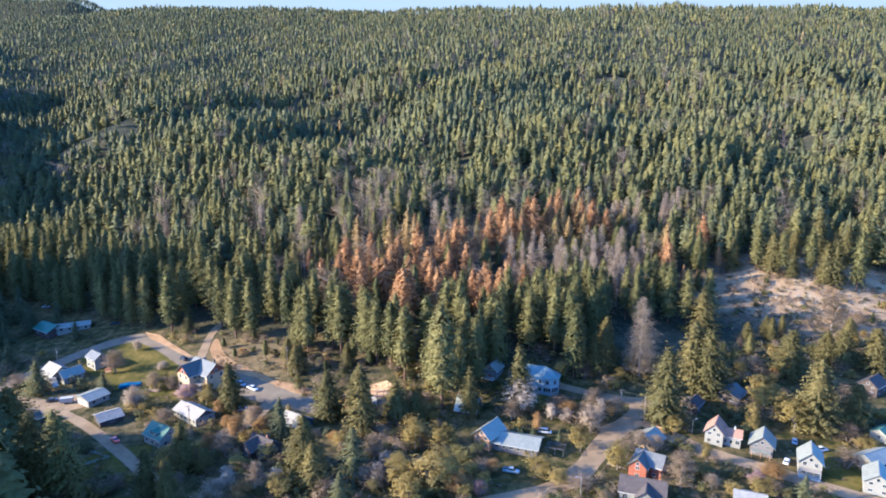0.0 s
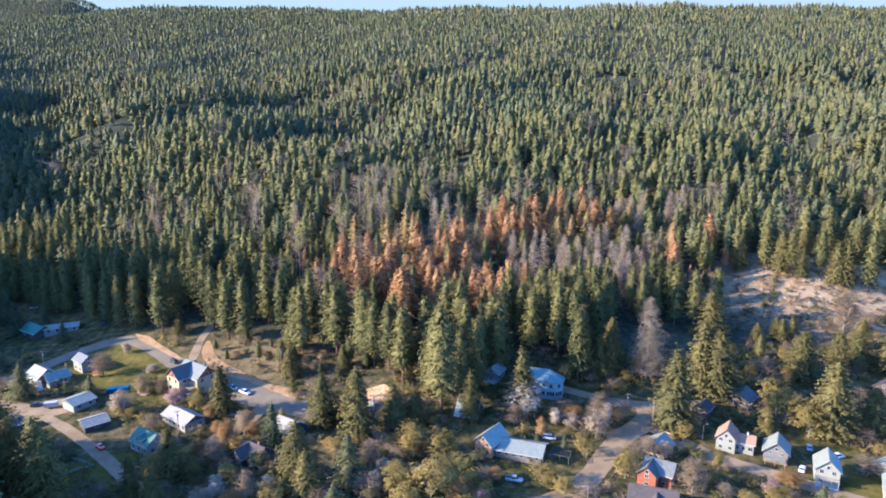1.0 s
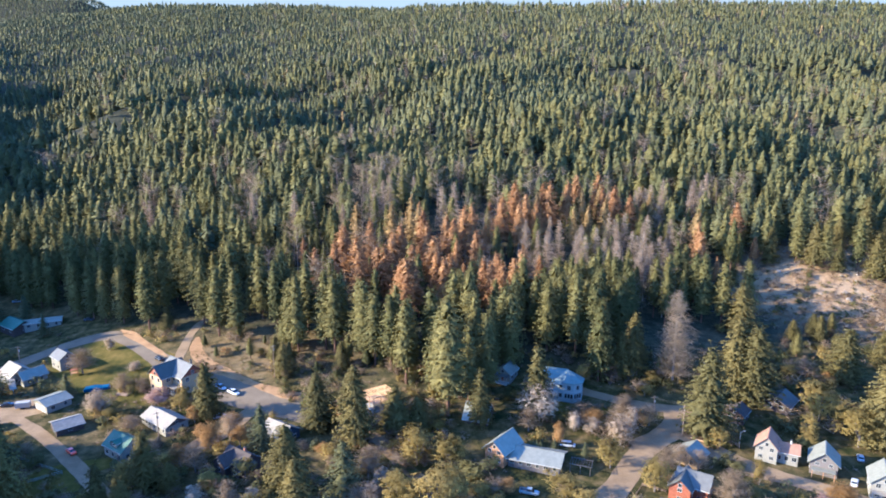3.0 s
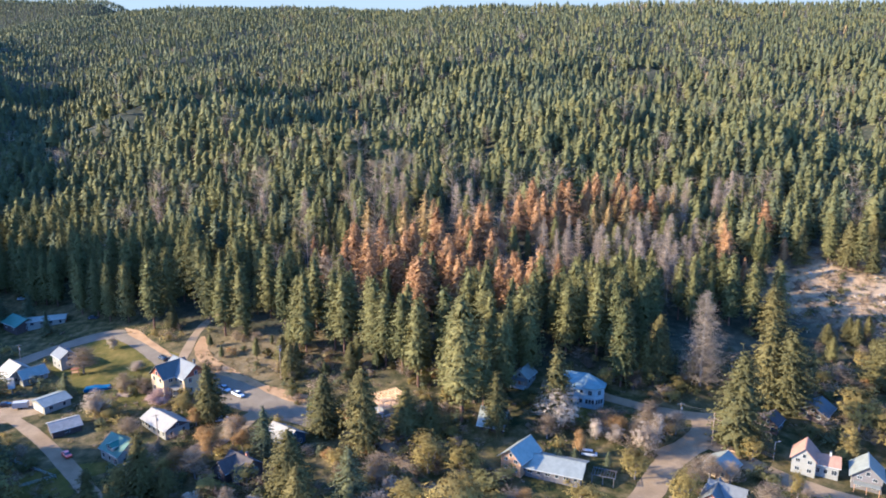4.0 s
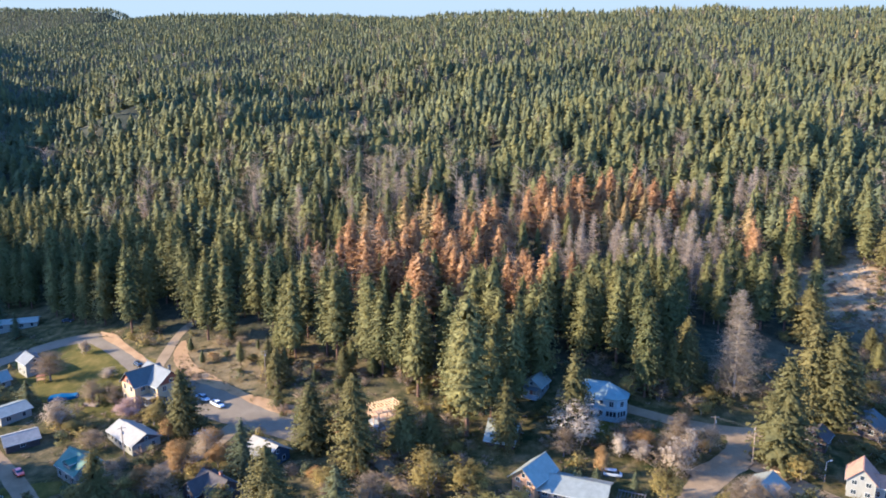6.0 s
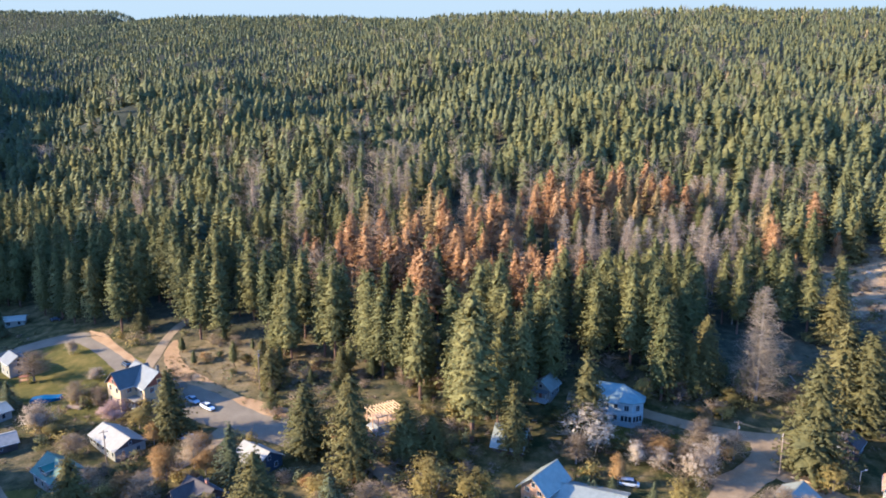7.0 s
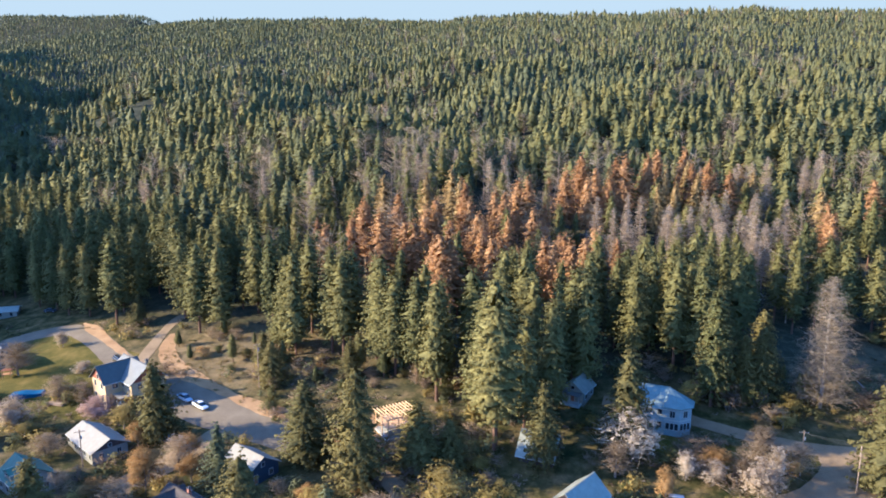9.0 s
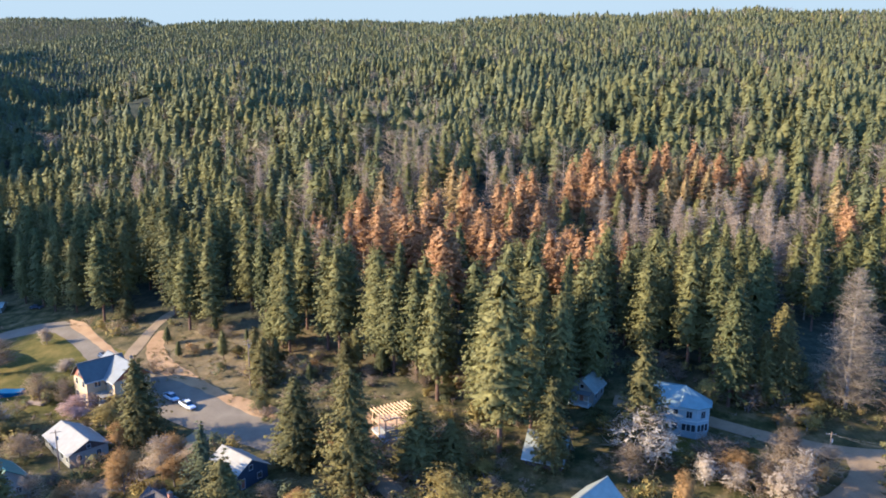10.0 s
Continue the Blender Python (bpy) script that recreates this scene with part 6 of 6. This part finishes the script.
GOLDEN_GRASS = foliage("golden_grass", (0.150, 0.110, 0.034), (0.290, 0.215, 0.078), 0.3)
scrub("dry_grass", "tufts of golden dry grass on the bank", meadow[::2], GOLDEN_GRASS, 7, 0.34)
scrub("dry_grass", "olive weeds in the dry grass", meadow[1::6], OLIVE, 8, 0.5)
scrub("dry_grass", "tufts of dry golden grass round the yards", verge[::2], OLIVE, 3, 0.55)
scrub("dry_grass", "brown weeds and brush round the yards", verge[1::2], BROWN_TWIGS, 4, 0.6)


# ---- the wood on the hill: too many to count ----
def tree_soup(kind, seed):
    """A plain tree of height 1: skirts of boughs with lumps of needles standing out of them; or a bare one."""
    rng = np.random.default_rng(seed)
    stem = tube([(0, 0, -0.03), (0, 0, 0.9)], (0.011, 0.003), 3)
    if kind in ("midgrey", "fargrey"):
        count, kids, w = (60, 5, 0.0026) if kind == "midgrey" else (26, 1, 0.007)
        v, f = joined([twig_crown(rng, 1.0, rng.uniform(0.055, 0.085), 0.22, count, w, 0.55, 0.55, kids), stem])
        return v, *crown_normals(v, f)
    wide, clear, power = rng.uniform(0.15, 0.225), rng.uniform(0.10, 0.24), rng.uniform(0.55, 0.9)
    tiers, n, whorls, arms, size = {"mid": (17, 10, 23, 8, 0.028), "half": (9, 9, 14, 6, 0.038), "far": (6, 8, 7, 5, 0.05), "least": (3, 6, 0, 0, 0)}[kind]
    pieces = [skirts(rng, wide * (0.8 if kind == "mid" else 1.0), clear, tiers, n, power, 0.25 if kind == "mid" else 0.38)]
    if whorls:
        pieces.append(conifer(rng, 1.0, wide * 1.25, clear, whorls, arms, 1, 3, size, 1 if kind == "mid" else 0, 0.1, 0.06, power, 0.6, 0.8))
    if kind == "mid":
        pieces.append((stem[0], *crown_normals(*stem)))
    v, f = joined([p[:2] for p in pieces])
    return v, f, np.concatenate([p[2] for p in pieces])


def wood(name, label, xy, heights, kinds, mat, seed, widen=1.0):
    """Many trees joined into one mesh, each of its own height, girth, turn and shade."""
    rng = np.random.default_rng(seed)
    vs, fs, ts, ns, k = [], [], [], [], 0
    which = rng.integers(0, len(kinds), len(xy))
    z = land(xy[:, 0], xy[:, 1])
    for w, (bv, bf, bn) in enumerate(kinds):
        pick = np.where(which == w)[0]
        m = len(pick)
        if not m:
            continue
        h, a = heights[pick], rng.uniform(0, 6.283, m)
        g = h * rng.uniform(0.8, 1.25, m) * widen
        c, s = np.cos(a), np.sin(a)
        nx, ny = c[:, None] * bn[:, 0] - s[:, None] * bn[:, 1], s[:, None] * bn[:, 0] + c[:, None] * bn[:, 1]
        ns.append(np.stack([nx, ny, np.broadcast_to(bn[:, 2], nx.shape)], -1).reshape(-1, 3))
        px = g[:, None] * (c[:, None] * bv[:, 0] - s[:, None] * bv[:, 1]) + xy[pick, 0][:, None]
        py = g[:, None] * (s[:, None] * bv[:, 0] + c[:, None] * bv[:, 1]) + xy[pick, 1][:, None]
        pz = h[:, None] * bv[:, 2] + z[pick][:, None]
        vs.append(PLAN * np.stack([px, py, pz], -1).reshape(-1, 3))
        fs.append((bf[None] + (np.arange(m) * len(bv))[:, None, None] + k).reshape(-1, 3))
        ts.append(np.repeat(rng.random(m), len(bv)))
        k += m * len(bv)
    ob = new(name, mesh_from(name, np.concatenate(vs), np.concatenate(fs), mat, False, {"tint": np.concatenate(ts)}, np.concatenate(ns)))
    return tagged(ob, label, "forest", kind="stuff")


def scatter(rng, x0, x1, y0, y1, gap):
    """Places on a jittered grid."""
    x, y = np.meshgrid(np.arange(x0, x1, gap), np.arange(y0, y1, gap))
    return np.stack([x.ravel(), y.ravel()], -1) + rng.uniform(-0.48, 0.48, (x.size, 2)) * gap


def open_ground(p):
    """Where the wood has gaps: the rocky slope, the gully, the track and the clearing."""
    x, y = p[:, 0], p[:, 1]
    rocky = np.hypot((x - 161) / 53, (y - 284) / 38) < 1
    gully = (np.abs(x - 95) < 24) & (y < 264) & (y > 220)
    glade = np.hypot((x + 78) / 24, (y - 258) / 13) < 1
    track = np.hypot((x + 97) / 5, (y - 270) / 16) < 1
    return rocky | gully | glade | track


def thinned(p, rng, size, keep):
    """Leaves out patches, so that the wood has glades and clumps."""
    n = np.array([noise.noise((x / size, y / size, 7.0)) + 0.5 * noise.noise((x * 2.3 / size, y * 2.3 / size, 2.0)) for x, y in p])
    return p[n + rng.normal(0, 0.12, len(p)) > keep]


rng = np.random.default_rng(77)
near = thinned(scatter(rng, -330, 330, 225, 520, 7.2), rng, 34.0, -0.36)
dn = uphill(near[:, 0], near[:, 1])
near = near[(dn > 21) & ~open_ground(near) & (np.abs(near[:, 0]) < 0.66 * near[:, 1] + 25)]
keyed = np.array(stood)
near = near[[np.hypot(*(keyed - p).T).min() > 4.0 for p in near]]
ill = np.exp(-(((near[:, 0] - 10) / 75) ** 2 + ((near[:, 1] - 305) / 42) ** 2)) + 0.35 * np.exp(-(((near[:, 0] - 85) / 40) ** 2 + ((near[:, 1] - 320) / 40) ** 2))
dice = rng.random(len(near))
thin = (near[:, 0] > 45) & (near[:, 0] < 115) & (near[:, 1] < 345) & (near[:, 1] > 285) & (dice < 0.12)
near, ill, dice = near[~thin], ill[~thin], dice[~thin]
worn = sum(np.exp(-np.hypot(near[:, 0] - x, near[:, 1] - y) ** 2 / 17 ** 2) for x, y in [(-80, 431), (-87, 368), (-162, 374), (123, 372), (182, 373), (169, 313), (-44, 378), (-7, 399)])
bare = dice < 0.05 + 0.33 * ill + 0.30 * np.clip(worn, 0, 1)
rusty = ~bare & (dice >= 0.05 + 0.33 * ill) & (dice < 0.05 + 0.33 * ill + 0.22 * np.clip(ill * 1.25 - 0.2, 0, 1))
fallen = (ill > 0.35) & (rng.random(len(near)) < 0.12)
near, bare, rusty, ill = near[~fallen], bare[~fallen], rusty[~fallen], ill[~fallen]
tall = rng.uniform(15, 27, len(near)) * np.interp(near[:, 1], [300, 340, 420], [1.0, 0.9, 0.78]) * (1 - 0.2 * np.clip(ill, 0, 1))
live = ~(bare | rusty)
green = near[live]
front = np.argsort(green[:, 1] + 0.25 * np.abs(green[:, 0]))[:110]
rest = np.setdiff1d(np.arange(len(green)), front)
for k in front:
    plant(PINES[int(k) % len(PINES)], *green[k], tall[live][k] / 27, rnd.uniform(0, 360), rnd.uniform(0.8, 1.05))
GREYMID = [tree_soup("midgrey", s) for s in range(210, 214)]
MID = [tree_soup("mid", s) for s in range(200, 210)]
dark = rest[rng.random(len(rest)) < 0.22]
rest = np.setdiff1d(rest, dark)
wood("fir_forest", "darker firs mixed into the lower wood", green[dark], tall[live][dark], MID, FIR_NEEDLES, 9, 1.15)
lower, upper = rest[green[rest, 1] < 400], rest[green[rest, 1] >= 400]
wood("forest_slope", "dense green pine wood on the lower slope", green[lower], tall[live][lower], MID, LIGHTENED_NEEDLES, 1, 1.15)
wood("forest_slope", "dense green pine wood on the middle slope", green[upper], tall[live][upper], [tree_soup("half", k) for k in range(240, 250)], LIGHTENED_NEEDLES, 8, 1.2)
wood("bare_forest", "scattered leafless grey pines in the wood", near[bare], tall[bare], GREYMID, GREY_TWIGS, 2)

for k, ((x, y), high) in enumerate(zip(near[rusty], tall[rusty])):
    plant(REDS[k % len(REDS)], x, y, high / 24, rnd.uniform(0, 360), rnd.uniform(0.85, 1.15))
brush = np.column_stack([rng.uniform(-170, 170, 6000), rng.uniform(148, 268, 6000)])
brush = brush[(uphill(brush[:, 0], brush[:, 1]) < 18) & (np.abs(brush[:, 0]) < 0.68 * brush[:, 1] + 8) & ((brush[:, 0] < 118) | (brush[:, 1] < 222)) & (np.hypot((brush[:, 0] + 76) / 32, (brush[:, 1] - 251) / 15) > 1)]
brush = brush[[noise.noise((x / 17, y / 17, 5.0)) > -0.08 and clear_spot(x, y, 7.4) for x, y in brush]][:900]
for k, (twiggy, mat, label) in enumerate(((False, OLIVE, "olive-green brush filling the yards"), (False, FIR_NEEDLES, "dark green evergreen brush between the houses"), (True, BROWN_TWIGS, "leafless brown brush between the houses"), (False, YELLOW_LEAVES, "yellow-green budding brush between the houses"), (True, PALE_TWIGS, "pale bare brush between the houses"))):
    own = brush[k::5]
    wood("brush", label, own, rng.uniform(1.2, 4.2, len(own)), [low_bush(400 + 10 * k + j, twiggy) for j in range(4)], mat, 20 + k)
heath = np.column_stack([rng.normal(158, 36, 1500), rng.normal(280, 25, 1500)])
heath = heath[(uphill(heath[:, 0], heath[:, 1]) > 3) & (heath[:, 0] > 122) & ((heath[:, 0] > 138) | (heath[:, 1] > 266))][:250]
for k, (twiggy, mat, label) in enumerate(((True, BROWN_TWIGS, "leafless brown brush on the rocky slope"), (True, PALE_TWIGS, "pale bare brush on the rocky slope"), (False, OLIVE, "olive brush on the rocky slope"))):
    own = heath[k::3]
    wood("brush", label, own, rng.uniform(0.9, 3.0, len(own)), [low_bush(460 + 10 * k + j, twiggy) for j in range(4)], mat, 30 + k)
GREYFAR = [tree_soup("fargrey", k) for k in range(214, 218)]
FAR, LEAST = [tree_soup("far", k) for k in range(220, 228)], [tree_soup("least", k) for k in range(230, 238)]
p1 = thinned(scatter(rng, -720, 720, 520, 1000, 8.6), rng, 60.0, -0.40)
p1 = p1[np.abs(p1[:, 0]) < 0.66 * p1[:, 1] + 30]
p2 = thinned(scatter(rng, -1560, 1560, 1000, 2150, 11.2), rng, 90.0, -0.45)
p2 = p2[(np.abs(p2[:, 0]) < 0.70 * p2[:, 1] + 30) & (uphill(p2[:, 0], p2[:, 1]) < 1800)]
p3 = scatter(rng, -2650, -700, 2150, 3120, 13.0)
p3 = p3[(p3[:, 0] > -0.85 * p3[:, 1]) & (p3[:, 0] < -0.30 * p3[:, 1])]
for pf, shapes, lo_h, hi_h, seed in ((p1, FAR, 8, 23, 3), (np.concatenate([p2, p3]), LEAST, 8, 20, 4)):
    patchy = np.array([noise.noise((x / 170, y / 170, 4.0)) for x, y in pf])
    # Darker firs grow likelier to the left, in place of shade on that hillside.
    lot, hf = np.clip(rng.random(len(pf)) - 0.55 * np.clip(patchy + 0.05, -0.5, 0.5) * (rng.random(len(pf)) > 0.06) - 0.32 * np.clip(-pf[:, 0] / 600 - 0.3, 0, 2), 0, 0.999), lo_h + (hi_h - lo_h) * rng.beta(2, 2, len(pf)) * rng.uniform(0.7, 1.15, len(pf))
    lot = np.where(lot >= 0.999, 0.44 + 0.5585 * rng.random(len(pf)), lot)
    for name, label, lo, hi, mat in (("forest_hill", "dense green conifer forest covering the hill", 0.44, 0.90, LIGHTENED_NEEDLES), ("fir_forest", "darker firs mixed into the forest on the hill", 0.0, 0.44, FIR_NEEDLES), ("bare_forest", "thin scatter of leafless grey pines on the hill", 0.90, 0.9955, GREY_TWIGS), ("red_forest", "few rust-red dying pines among the green ones", 0.9955, 1.0, OCHRE_NEEDLES)):
        q = (lot >= lo) & (lot < hi)
        if not q.any():
            continue
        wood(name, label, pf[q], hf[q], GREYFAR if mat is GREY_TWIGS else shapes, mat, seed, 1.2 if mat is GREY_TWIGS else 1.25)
# Pines out of view to the left, put here to shade the lower yards.
lane = scatter(rng, -200, -96, 100, 187, 6.5)
lane = lane[lane[:, 0] < -0.69 * lane[:, 1] - 3]
wood("forest_slope", "tall pines beside the lower yards", lane, rng.uniform(27, 35, len(lane)), MID, LIGHTENED_NEEDLES, 16)
# More unseen pines past the left edge, added to shade barns and far road.
side = scatter(rng, -330, -190, 140, 345, 7.5)
side = side[(side[:, 1] > 248) | (side[:, 1] < 176)]
side = side[(uphill(side[:, 0], side[:, 1]) < 12) & (side[:, 0] < -0.72 * side[:, 1] - 6)]
wood("forest_slope", "green pines at the end of the village", side, np.where((side[:, 1] > 256) & (side[:, 1] < 300), rng.uniform(27, 36, len(side)), rng.uniform(14, 24, len(side))), FAR, LIGHTENED_NEEDLES, 6)
